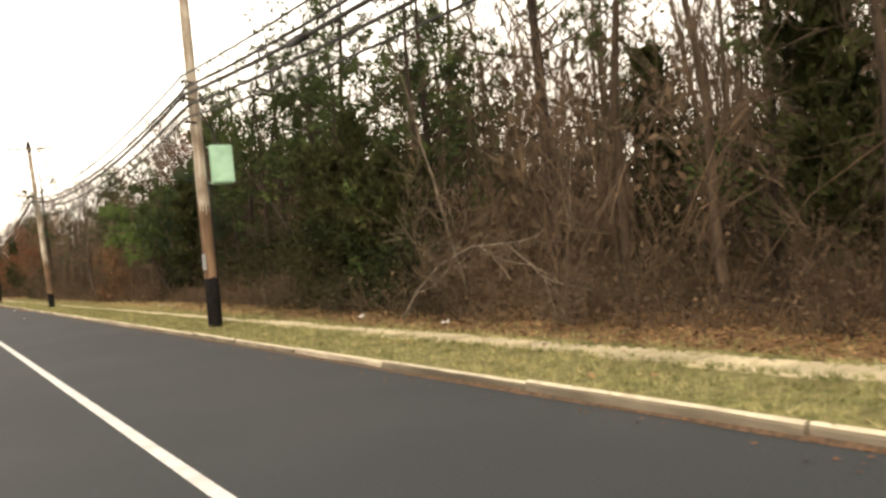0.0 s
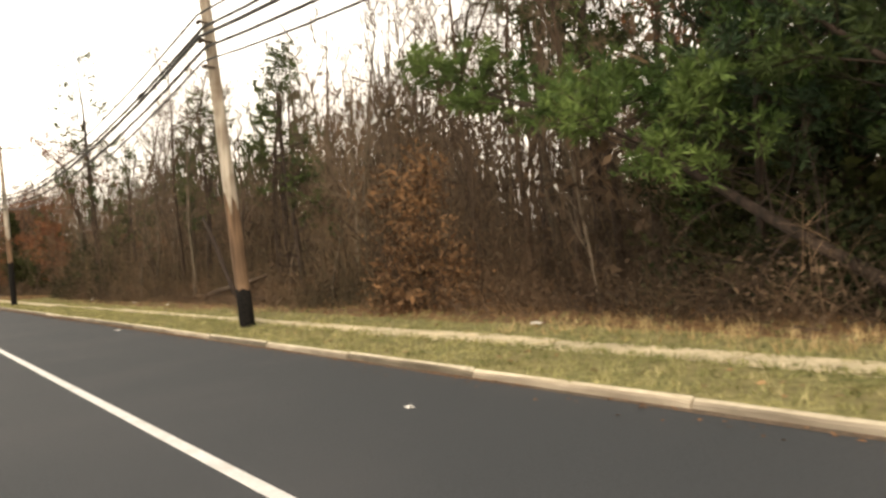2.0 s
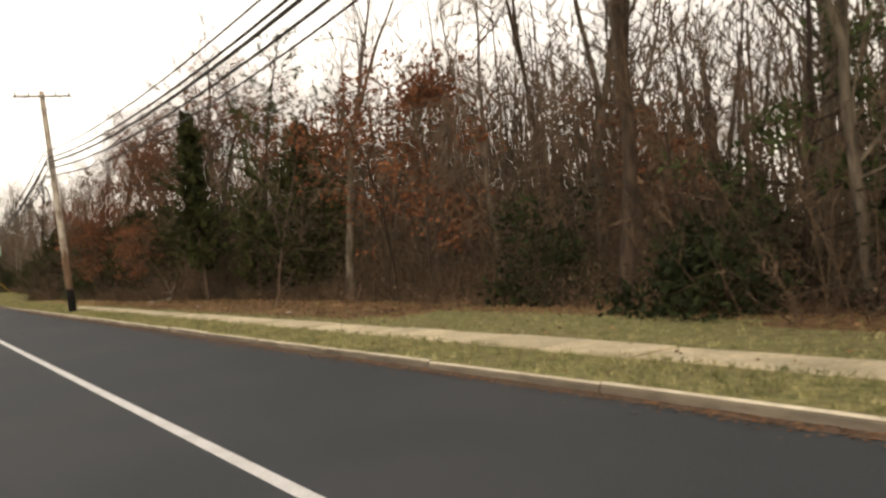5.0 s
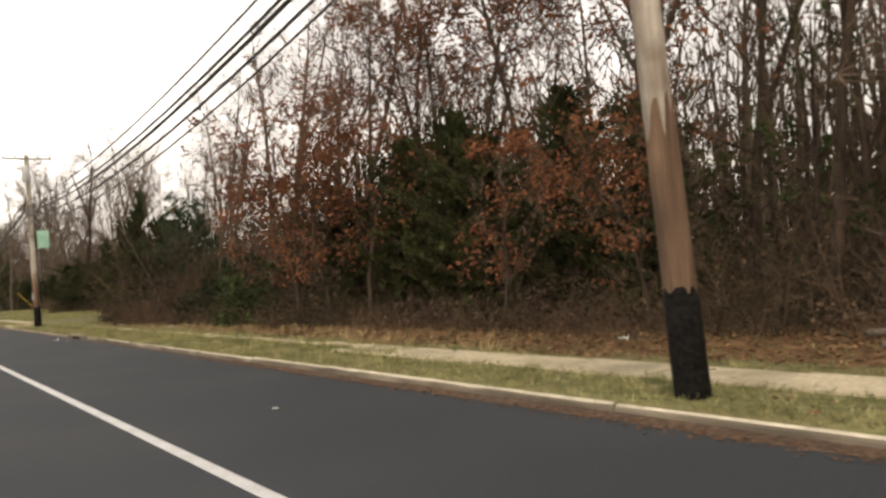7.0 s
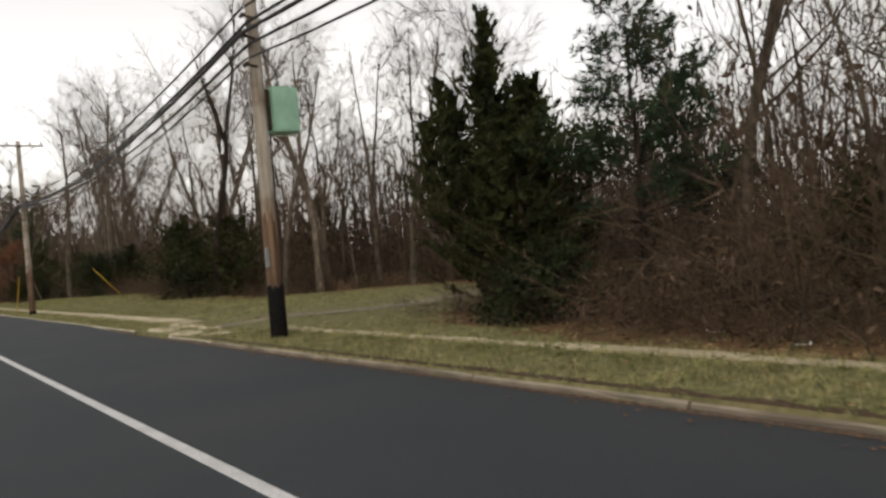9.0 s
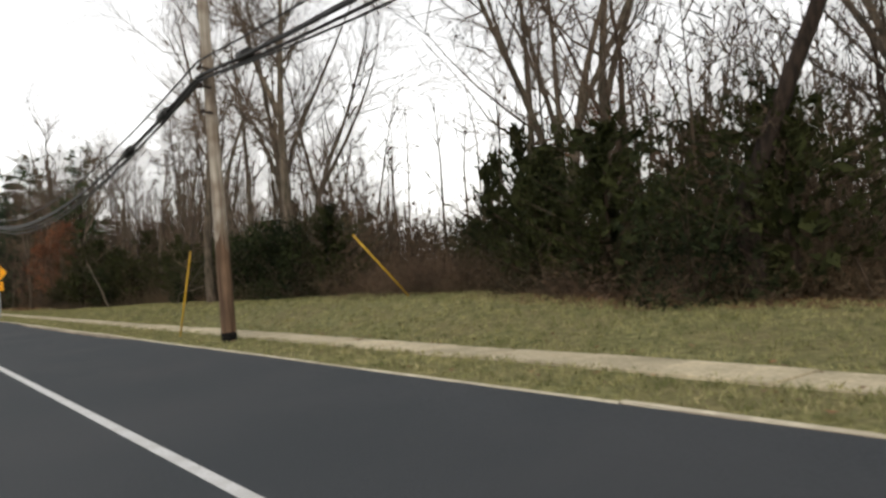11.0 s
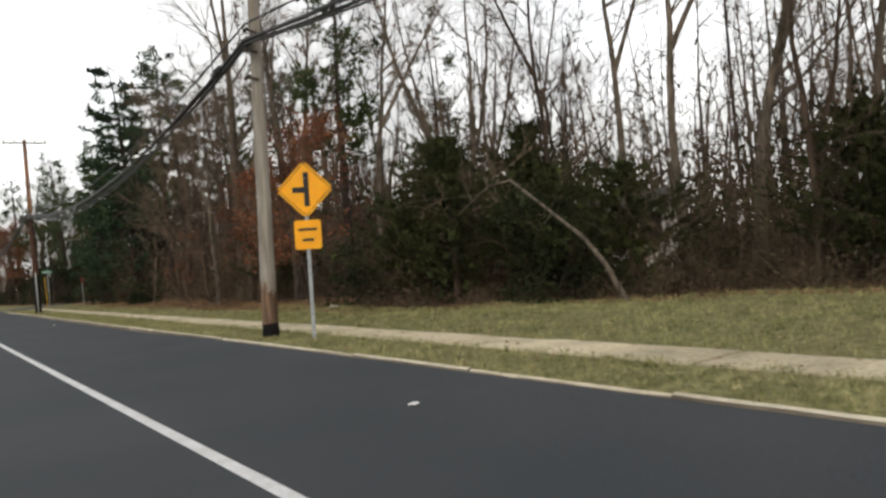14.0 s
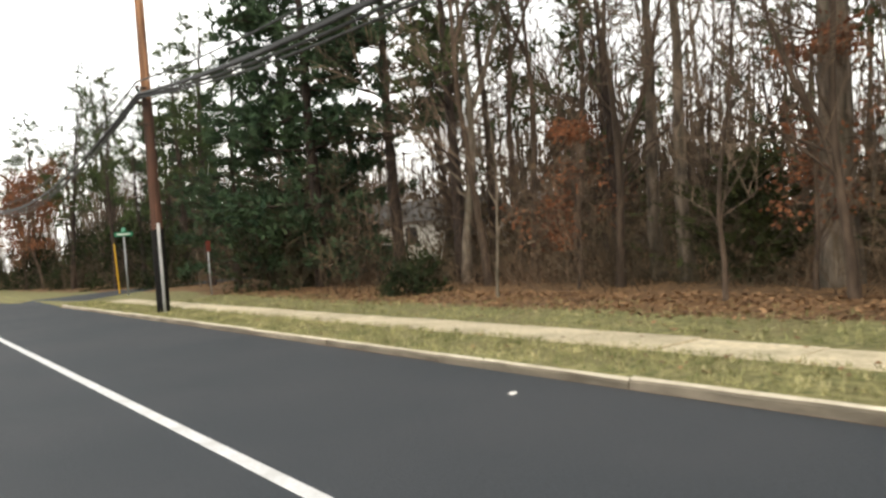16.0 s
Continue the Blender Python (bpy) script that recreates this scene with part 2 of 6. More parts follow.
class Build:
    """Gathers vertices and faces of one mesh."""

    def __init__(self):
        self.v, self.f, self.m, self.k = [], [], [], 0

    def tube(self, pts, radii, sides=5, cap=False):
        base = len(self.v)
        pts = [Vector(p) for p in pts]
        for i, p in enumerate(pts):
            d = (pts[min(i + 1, len(pts) - 1)] - pts[max(i - 1, 0)])
            d = d.normalized() if d.length > 1e-9 else Vector((0, 0, 1))
            a = d.cross(Vector((1, 0, 0)) if abs(d.x) < 0.8 else Vector((0, 1, 0))).normalized()
            b = d.cross(a)
            for k in range(sides):
                w = 2 * math.pi * k / sides
                self.v.append(tuple(p + (a * math.cos(w) + b * math.sin(w)) * radii[i]))
        for i in range(len(pts) - 1):
            for k in range(sides):
                k2 = (k + 1) % sides
                s, t = base + i * sides, base + (i + 1) * sides
                self.f.append((s + k, s + k2, t + k2, t + k))
                self.m.append(self.k)
        if cap:
            self.f.append(tuple(base + k for k in reversed(range(sides))))
            self.f.append(tuple(base + (len(pts) - 1) * sides + k for k in range(sides)))

    def blade(self, p, tip, width, side):
        """A leaf or needle: a rhombus from p to tip."""
        p, tip = Vector(p), Vector(tip)
        mid, side = (p + tip) * 0.5, Vector(side) * width * 0.5
        n = len(self.v)
        self.v += [tuple(p), tuple(mid + side), tuple(tip), tuple(mid - side)]
        self.f.append((n, n + 1, n + 2, n + 3))
        self.m.append(self.k)

    def sliver(self, p, tip, width, side):
        """A twig: a triangle, broad at p and ending in a point."""
        p, side = Vector(p), Vector(side) * width * 0.5
        n = len(self.v)
        self.v += [tuple(p - side), tuple(p + side), tuple(tip)]
        self.f.append((n, n + 1, n + 2))
        self.m.append(self.k)

    def arrays(self):
        """Vertices, and the four- and three-cornered faces."""
        return np.array(self.v), tuple(np.array([q for q in self.f if len(q) == k], dtype=np.int64).reshape(-1, k) for k in (4, 3))

    def box(self, lo, hi):
        n = len(self.v)
        for z in (lo[2], hi[2]):
            self.v += [(lo[0], lo[1], z), (hi[0], lo[1], z), (hi[0], hi[1], z), (lo[0], hi[1], z)]
        self.f += [tuple(n + i for i in q) for q in ((0, 3, 2, 1), (4, 5, 6, 7), (0, 1, 5, 4), (1, 2, 6, 5), (2, 3, 7, 6), (3, 0, 4, 7))]

    def mesh(self, name, mat, smooth=False):
        me = bpy.data.meshes.new(name)
        me.from_pydata(self.v, [], self.f)
        if isinstance(mat, tuple):
            for one in mat:
                me.materials.append(one)
            me.polygons.foreach_set("material_index", self.m)
        else:
            me.materials.append(mat)
        if smooth:
            me.polygons.foreach_set("use_smooth", [True] * len(me.polygons))
        me.update()
        return me


def bevelled(name, lo, hi, mat, r=0.01):
    """A box mesh with rounded edges."""
    bm = bmesh.new()
    bmesh.ops.create_cube(bm, size=1)
    for v in bm.verts:
        v.co = Vector([lo[i] + (v.co[i] + 0.5) * (hi[i] - lo[i]) for i in range(3)])
    bmesh.ops.bevel(bm, geom=bm.edges[:], offset=r, segments=2, affect="EDGES")
    me = bpy.data.meshes.new(name)
    bm.to_mesh(me)
    bm.free()
    me.materials.append(mat)
    return me


def part(name, mesh, parent, label=""):
    ob = new(name, mesh)
    ob.parent = parent
    return tagged(ob, label)


def joined(name, mat, pieces):
    """One mesh from many (vertices, quads) arrays."""
    vs, fs, n = [], [], 0
    for v, groups in pieces:
        vs.append(v)
        fs += [f + n for f in (groups if isinstance(groups, tuple) else (groups,)) if len(f)]
        n += len(v)
    v = np.concatenate(vs)
    loops = np.concatenate([f.ravel() for f in fs])
    sizes = np.concatenate([np.full(len(f), f.shape[1]) for f in fs])
    me = bpy.data.meshes.new(name)
    me.vertices.add(len(v))
    me.vertices.foreach_set("co", v.astype(np.float32).ravel())
    me.loops.add(len(loops))
    me.loops.foreach_set("vertex_index", loops.astype(np.int32))
    me.polygons.add(len(sizes))
    me.polygons.foreach_set("loop_start", (np.cumsum(sizes) - sizes).astype(np.int32))
    me.materials.append(mat)
    me.update(calc_edges=True)
    me.validate()
    return me


def moved(arrays, x, y, z, turn, size=1.0, high=1.0):
    v, f = arrays
    c, s = math.cos(turn) * size, math.sin(turn) * size
    w = np.empty_like(v)
    w[:, 0] = v[:, 0] * c - v[:, 1] * s + x
    w[:, 1] = v[:, 0] * s + v[:, 1] * c + y
    w[:, 2] = v[:, 2] * size * high + z
    return w, f


def smooth_step(a, b, x):
    t = min(1.0, max(0.0, (x - a) / (b - a)))
    return t * t * (3 - 2 * t)


# ---- the ground ----
LINE_X, KERB_X, POLE_X = 2.018, 5.46, 6.24
WALK_A, WALK_B = 6.74, 7.64


def wood_edge(y):
    """Where the trees begin, to the side of the road."""
    stops = ((-40, 8.7), (12, 8.9), (30, 9.6), (45, 9.8), (75, 9.2), (88, 9.8), (100, 11.0), (122, 11.2), (132, 9.8), (150, 9.3),
             (160, 8.6), (167, 10.0), (172, 19.0), (182, 21.0), (189, 14.0), (194, 11.4), (198, 12.2), (201, 14.5), (206, 14.5), (209.5, 11.6), (213, 10.9), (219, 11.4),
             (226, 13.5), (234, 14.0), (240, 12.4), (244, 10.6), (250, 11.0),
             (256, 10.4), (275, 10.2), (286, 11.0), (300, 9.6), (318, 8.6), (400, 8.0))
    for (a, u), (b, v) in zip(stops, stops[1:]):
        if y <= b:
            return u + (v - u) * smooth_step(a, b, y)
    return stops[-1][1]


def ground_z(x, y):
    if x < KERB_X + 0.075:
        return -0.03
    z = 0.115 + 0.05 * smooth_step(WALK_B, 10, x) + 0.02 * smooth_step(10, 30, x)
    # the lawn is a low bank that crests short of the trees
    z += 0.44 * smooth_step(WALK_B + 0.1, 10.3, x) * (1 - 0.3 * smooth_step(10.5, 18, x)) * smooth_step(187, 197, y) * (1 - smooth_step(212, 240, y))
    if x > WALK_B:
        z += 0.05 * noise.noise((x * 0.5, y * 0.5, 0)) * smooth_step(WALK_B, 9, x)
    return z


def litter_from(y):
    """How near the pavement the fallen leaves lie."""
    near = wood_edge(y) - 0.9
    for a, b, x in ((-40, 30, 8.35), (106, 146, 8.15), (247, 284, 9.3)):
        near += (min(near, x) - near) * smooth_step(a - 4, a, y) * (1 - smooth_step(b, b + 4, y))
    return near + 0.25 * noise.noise((0, y * 0.4, 7))


def clearing(x, y):
    """The open gap behind the lawn."""
    return x > 10.5 and 199.3 + (x - 12) * 0.75 < y < 207.4 + (x - 12) * 0.8


def open_sky(x, y):
    """Where the wood behind the gap stays low and far."""
    return 0.45 if x > 18 and 190.9 + 1.02 * x < y < 190.9 + 1.42 * x else 1.0


def sight_line(x, y):
    """Gaps in the trees through which the houses show."""
    return x > 9 and (256.7 + 1.42 * x < y < 256.7 + 1.64 * x or 219.1 + 1.1 * x < y < 219.1 + 1.27 * x)


def make_ground():
    xs = [-2000, -400, -60, -9, 0, KERB_X + 0.07, KERB_X + 0.075, 5.8, 6.2, WALK_A, WALK_B, 7.9, 8.3]
    xs += [8.8 + 0.6 * i for i in range(40)] + [36, 45, 70, 120, 300, 2000]
    ys = [-2000, -300, -60, -30] + [-20 + 1.2 * i for i in range(300)] + [350, 380, 440, 700, 2000]
    b = Build()
    for y in ys:
        for x in xs:
            b.v.append((x, y, ground_z(x, y)))
    w = len(xs)
    for j in range(len(ys) - 1):
        for i in range(w - 1):
            a = j * w + i
            b.f.append((a, a + 1, a + w + 1, a + w))
    me = b.mesh("ground", TURF, True)
    me.materials.append(LITTER)
    for p in me.polygons:
        c = p.center
        if c.x > litter_from(c.y) and not (clearing(c.x, c.y) and c.x < 40):
            p.material_index = 1
    return tagged(new("ground", me), "worn winter turf and leaf litter beside the road", "ground", kind="structure")


make_ground()

# ---- road, kerb and pavement ----


def bend(y):
    """How far the road has swung to the side, past the last pole but one."""
    return -0.0035 * max(0.0, y - 286) ** 2


def make_road():
    b = Build()
    xs = [-9.0, -6, -3, 0, 2, 3.5, KERB_X]
    ys = [-40 + 4 * i for i in range(81)] + [284 + 2.5 * i for i in range(1, 50)]
    for y in ys:
        for x in xs:
            b.v.append((x + bend(y), y, 0.0))
    for j in range(len(ys) - 1):
        for i in range(len(xs) - 1):
            a = j * len(xs) + i
            b.f.append((a, a + 1, a + len(xs) + 1, a + len(xs)))
    tagged(new("road", b.mesh("road", ASPHALT)), "dark grey asphalt road with a wide shoulder", "road", kind="structure")
    # painted edge line
    b = Build()
    ys = [-40 + 8 * i for i in range(41)] + [282 + 2.5 * i for i in range(1, 49)]
    for y in ys:
        x = LINE_X + bend(y)
        b.v += [(x - 0.062, y, 0.0), (x - 0.060, y, 0.005), (x + 0.060, y, 0.005), (x + 0.062, y, 0.0)]
    for j in range(len(ys) - 1):
        for i in range(3):
            a = j * 4 + i
            b.f.append((a, a + 1, a + 5, a + 4))
    tagged(new("edge_line", b.mesh("edge_line", PAINT)), "solid white painted edge line on the asphalt", "road marking", kind="structure")
    # strip of wind-blown leaves along the gutter
    b = Build()
    rng = random.Random(5)
    n = 420
    for i in range(n):
        y = -30 + 350.0 * i / (n - 1)
        k = max(0.0, 0.25 + 0.9 * noise.noise((0, y * 0.05, 3)))
        near = smooth_step(52, 62, y) * (1 - smooth_step(135, 148, y))
        w = 0.02 + 0.05 * k + 0.16 * near * (0.4 + k) + 0.03 * rng.random()
        if y > 186 or 151.9 < y < 155.5:
            w, k = 0.015, 0.0
        b.v += [(KERB_X - w, y, 0.003), (KERB_X + 0.012, y, 0.012 + 0.05 * k * rng.uniform(0.5, 1.2))]
    b.f = [(2 * i, 2 * i + 1, 2 * i + 3, 2 * i + 2) for i in range(n - 1)]
    tagged(new("gutter", b.mesh("gutter", GUTTER)), "gutter filled with brown pine needles and leaves", "gutter", kind="structure")


make_road()


def make_overlay():
    """Fresh asphalt that rides up against the kerb along the lawn."""
    b = Build()
    n = 90
    for i in range(n + 1):
        y = 176 + 76.0 * i / n
        k = smooth_step(177, 184, y) * (1 - smooth_step(204, 210, y)) + 0.8 * smooth_step(223, 229, y) * (1 - smooth_step(244, 250, y))
        b.v += [(KERB_X - 1.3, y, -0.004), (KERB_X - 0.5, y, 0.004 + 0.03 * k), (KERB_X + 0.014, y, 0.006 + 0.085 * k)]
    for i in range(n):
        for j in range(2):
            a = 3 * i + j
            b.f.append((a, a + 1, a + 4, a + 3))
    tagged(new("asphalt_overlay", b.mesh("asphalt_overlay", ASPHALT, True)), "dark asphalt resurfacing that rides up to the kerb", "road", kind="structure")


make_overlay()


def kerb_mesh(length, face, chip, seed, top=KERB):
    """One cast stone: pale worn top and nosing, darker brown face towards the road, chipped edge."""
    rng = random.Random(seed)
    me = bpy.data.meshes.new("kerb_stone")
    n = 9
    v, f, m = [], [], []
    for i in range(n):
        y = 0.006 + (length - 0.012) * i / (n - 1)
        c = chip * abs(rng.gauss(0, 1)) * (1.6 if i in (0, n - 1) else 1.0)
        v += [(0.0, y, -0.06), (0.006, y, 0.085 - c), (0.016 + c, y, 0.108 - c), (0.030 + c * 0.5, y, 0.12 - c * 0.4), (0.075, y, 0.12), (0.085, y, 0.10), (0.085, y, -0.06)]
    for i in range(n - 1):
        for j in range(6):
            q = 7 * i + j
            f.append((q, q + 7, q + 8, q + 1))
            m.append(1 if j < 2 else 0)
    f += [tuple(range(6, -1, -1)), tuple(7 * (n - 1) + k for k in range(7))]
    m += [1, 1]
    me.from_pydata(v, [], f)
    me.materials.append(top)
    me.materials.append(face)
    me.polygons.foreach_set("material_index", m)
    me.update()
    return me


def make_kerb():
    kerb = tagged(new("kerb"), "pale concrete kerb of long cast stones along the shoulder", "kerb", kind="structure")
    drab = [kerb_mesh(3.03, KERB_FACE, 0.004 + 0.003 * i, i) for i in range(4)]
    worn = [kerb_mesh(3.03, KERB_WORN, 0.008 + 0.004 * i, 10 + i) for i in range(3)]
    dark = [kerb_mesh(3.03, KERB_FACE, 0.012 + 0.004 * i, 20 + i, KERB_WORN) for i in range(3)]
    rng = random.Random(11)
    y = -36.4
    while y < 286.0:
        if not 153.0 <= y + 1.5 <= 155.0 and not 173.0 < y < 175.2:
            bright = 26 < y < 42 or 205 < y < 222 or rng.random() < 0.12
            sunk = 0.035 if 154 < y < 172 else 0.0
            ob = new("kerb_stone", rng.choice(dark if 140 < y < 172 and rng.random() < 0.75 else worn if bright else drab))
            ob.parent = kerb
            ob.matrix_basis = pose(KERB_X + rng.uniform(-0.012, 0.012), y, rng.uniform(-0.016, 0.006) - sunk, rng.uniform(-0.25, 0.25), 0, rng.uniform(-0.2, 0.2))
        y += 3.04
    # the last stones swing away from the road at the mouth of the entrance
    short = kerb_mesh(1.0, KERB_WORN, 0.004, 31)
    x, turn = KERB_X, 0.0
    for i in range(5):
        ob = new("kerb_stone", short)
        ob.parent = kerb
        ob.matrix_basis = pose(x, y, -0.012 * i, 0, 0, -turn)
        x, y = x + math.sin(radians(turn)), y + math.cos(radians(turn))
        turn += 9


make_kerb()


def make_pavement():
    walk_path = tagged(new("pavement"), "narrow pale concrete pavement of single slabs between grass strips", "pavement", kind="structure")
    rng = random.Random(12)
    meshes = [bevelled("slab", (WALK_A + 0.02 * i, 0.008, 0.02), (WALK_B, 1.512, 0.137), CONCRETE, 0.008) for i in range(2)]
    buried = [bevelled("slab", (WALK_A + a, 0.008, 0.02), (WALK_B - 0.02, 1.512, 0.137), CONCRETE, 0.008) for a in (0.16, 0.24, 0.5, 0.58)]
    y = -22.0
    while y < 325.0:
        if not 170.2 < y < 176.5 and y < 288.0:
            ob = new("slab", rng.choice(buried[:2] if y < 78 else buried[2:] if 136 < y < 172 else meshes))
            ob.parent = walk_path
            ob.matrix_basis = pose(rng.uniform(-0.03, 0.03), y, rng.uniform(-0.008, 0.012), rng.uniform(-0.35, 0.35), rng.uniform(-0.04, 0.04), rng.uniform(-0.15, 0.15))
        y += 1.52


make_pavement()


def soil_lip():
    """Bare soil that shows where the turf has drawn back from the sunken kerb."""
    b = Build()
    rng = random.Random(21)
    n = 120
    for i in range(n + 1):
        y = 155.6 + 15.5 * i / n
        b.v += [(KERB_X + 0.09, y, 0.09), (KERB_X + 0.11, y, 0.135 + 0.02 * rng.random()), (KERB_X + 0.16 + 0.14 * rng.random(), y, 0.128)]
    for i in range(n):
        for j in range(2):
            a = 3 * i + j
            b.f.append((a, a + 1, a + 4, a + 3))
    tagged(new("soil_lip", b.mesh("soil_lip", SOIL)), "strip of bare brown soil behind the sunken kerb", "soil", kind="structure")


soil_lip()


def ribbon(name, centre, widths, mat, label, category, z=0.006):
    """A flat path laid on the ground along a line."""
    b = Build()
    pts = [Vector((x, y, 0)) for x, y in centre]
    for i, p in enumerate(pts):
        d = (pts[min(i + 1, len(pts) - 1)] - pts[max(i - 1, 0)]).normalized()
        s = Vector((-d.y, d.x, 0)) * widths[i] * 0.5
        for k in range(5):
            q = p + s * (1 - k * 0.5)
            b.v.append((q.x, q.y, ground_z(q.x, q.y) + z + (0.02 if 0 < k < 4 else 0)))
    for i in range(len(pts) - 1):
        for k in range(4):
            a = i * 5 + k
            b.f.append((a, a + 1, a + 6, a + 5))
    return tagged(new(name, b.mesh(name, mat, True)), label, category, kind="structure")


ribbon("track", [(6.9, 173.6), (8.0, 174.2), (9.0, 173.9), (10.4, 172.6), (12.2, 172.3), (15, 173.2), (20, 175.0), (30, 174)],
       [0.5, 0.8, 1.0, 1.1, 1.2, 1.3, 1.6, 2], DRIVE, "worn dark track leading off through the grass between the trees", "track", 0.012)
ribbon("entrance", [(5.0, 295.4), (6.0, 295.4), (8.0, 296.0), (12, 297.2), (20, 299)], [10.5, 8.0, 5.0, 4.0, 3.6], ASPHALT,
       "dark asphalt entrance crossing the verge", "driveway", 0.012)


def broken_apron():
    """Pale cracked concrete where the track meets the road."""
    root = tagged(new("apron"), "pale broken concrete apron between road and track", "apron", kind="structure")
    rng = random.Random(8)
    for cx, cy, rx, ry in ((5.95, 175.2, 0.38, 1.15), (5.9, 173.1, 0.40, 0.8), (6.7, 176.0, 0.32, 1.3), (6.75, 173.9, 0.30, 0.75), (6.15, 171.7, 0.3, 0.5)):
        bm = bmesh.new()
        ring = []
        n = 9
        for k in range(n):
            a = 2 * math.pi * k / n
            w = rng.uniform(0.78, 1.12)
            ring.append(bm.verts.new((cx + math.cos(a) * rx * w, cy + math.sin(a) * ry * w, 0.135 + rng.gauss(0, 0.008))))
        face = bm.faces.new(ring)
        low = bmesh.ops.extrude_face_region(bm, geom=[face])
        for e in low["geom"]:
            if isinstance(e, bmesh.types.BMVert):
                e.co.z -= 0.12
        bmesh.ops.recalc_face_normals(bm, faces=bm.faces[:])
        me = bpy.data.meshes.new("slab")
        bm.to_mesh(me)
        bm.free()
        me.materials.append(CONCRETE)
        part("slab", me, root)


broken_apron()
b = Build()
b.box((5.7, 299.4, -0.02), (6.9, 303.6, 0.02))
tagged(new("entrance_apron", b.mesh("entrance_apron", CONCRETE)), "pale concrete apron at the far side of the entrance", "apron", kind="structure")

# ---- trees: branch growth shared by all kinds ----


def wander(rng, p, d, length, n, bend, lift):
    """A crooked line of n steps from p along d."""
    pts, d = [Vector(p)], Vector(d).normalized()
    for _ in range(n):
        d = (d + Vector((rng.gauss(0, bend), rng.gauss(0, bend), rng.gauss(0, bend) + lift))).normalized()
        pts.append(pts[-1] + d * (length / n))
    return pts


def along(pts, t):
    k = t * (len(pts) - 1)
    i = min(int(k), len(pts) - 2)
    return pts[i].lerp(pts[i + 1], k - i), (pts[i + 1] - pts[i]).normalized()


def side_way(rng, d, angle):
    a = d.cross(Vector((rng.gauss(0, 1), rng.gauss(0, 1), rng.gauss(0, 1)))).normalized()
    return (d * math.cos(angle) + a * math.sin(angle)).normalized()


def any_side(rng, w):
    return w.cross(Vector((rng.gauss(0, 1), rng.gauss(0, 1), rng.gauss(0, 1)))).normalized()


def twig_spray(rng, b, p, d, length, width, forks):
    """A bare twig with a few finer forks."""
    w = (d + Vector((rng.gauss(0, 0.18), rng.gauss(0, 0.18), rng.gauss(0, 0.12) + 0.1))).normalized()
    b.sliver(p, p + w * length, width, any_side(rng, w))
    for _ in range(forks):
        q = p + w * length * rng.uniform(0.25, 0.8)
        v = side_way(rng, w, rng.uniform(0.35, 0.8))
        b.sliver(q, q + v * length * rng.uniform(0.35, 0.7), width * 0.7, any_side(rng, v))
    return p + w * length, w


def bare_parts(seed, height, girth, fork=0.45, limbs=13, subs=5, twigs=7, forks=2, spread=0.8, low=0.3, bend=0.06, reach=1.0, line=None):
    """Trunk, crown and twig ends of a leafless tree. line: the trunk's own bends."""
    rng = random.Random(seed)
    wood, crown, tips = Build(), Build(), []
    trunk = [Vector(p) for p in line] if line else wander(rng, (0, 0, -0.15), (0, 0, 1), height, 9, bend, 0.03)
    n = len(trunk) - 1
    wood.tube(trunk, [girth * (1.3 if i == 0 else 1) * (1 - 0.86 * (i / n) ** 1.1) for i in range(n + 1)], 7)
    limb_list = []
    if fork:
        p, d = along(trunk, fork)
        second = wander(rng, p, side_way(rng, d, 0.42), height * (1 - fork) * 0.95, 6, 0.08, 0.07)
        crown.tube(second, [girth * 0.62 * (1 - 0.85 * i / 6) for i in range(7)], 6)
        limb_list += [(second, girth * 0.5, rng.uniform(0.2, 1)) for _ in range(limbs // 3)]
    limb_list += [(trunk, girth, rng.uniform(low, 1)) for _ in range(limbs)]
    for ln_pts, g, t in limb_list:
        p, d = along(ln_pts, t)
        ln = reach * height * rng.uniform(0.16, 0.36) * (1.25 - 0.7 * t)
        limb = wander(rng, p, side_way(rng, d, rng.uniform(0.5, 1.2) * spread), ln * 1.15, 4, 0.17, 0.12)
        r = max(0.012, g * 0.34 * (1.1 - 0.7 * t))
        crown.k = 0
        crown.tube(limb, [max(0.007, r * (1 - 0.82 * i / 4)) for i in range(5)], 4 if girth > 0.06 else 3)
        crown.k = 1
        for _ in range(subs):
            q, e = along(limb, rng.uniform(0.15, 1))
            sub = wander(rng, q, side_way(rng, e, rng.uniform(0.4, 1.0)), ln * rng.uniform(0.25, 0.6), 2, 0.2, 0.05)
            k = max(0.008, r * 0.36)
            crown.tube(sub, [k, k * 0.75, k * 0.35], 3)
            for _ in range(twigs):
                s, h = along(sub, rng.uniform(0.1, 1))
                tip = twig_spray(rng, crown, s, side_way(rng, h, rng.uniform(0.3, 0.95)), max(0.3, ln * rng.uniform(0.16, 0.42)), 0.019, forks)
                tips.append(tip)
    return wood, crown, tips


def scatter_leaves(rng, build, tips, count, reach, length, width, droop=0.0, spare=1.0):
    for p, d in tips:
        if rng.random() > spare:
            continue
        for _ in range(count):
            q = p + Vector((rng.gauss(0, reach), rng.gauss(0, reach), rng.gauss(0, reach * 0.7)))
            w = Vector((rng.gauss(0, 1), rng.gauss(0, 1), rng.gauss(0, 0.6) - droop)).normalized()
            build.blade(q, q + w * length * rng.uniform(0.7, 1.3), width, any_side(rng, w))


def bare_tree(seed, height, girth, bark=None, **kw):
    wood, crown, _ = bare_parts(seed, height, girth, **kw)
    return [("trunk", wood.mesh("trunk", bark or BARK_GREY, True)), ("crown", crown.mesh("crown", (bark or BARK_GREY, TWIG)))]


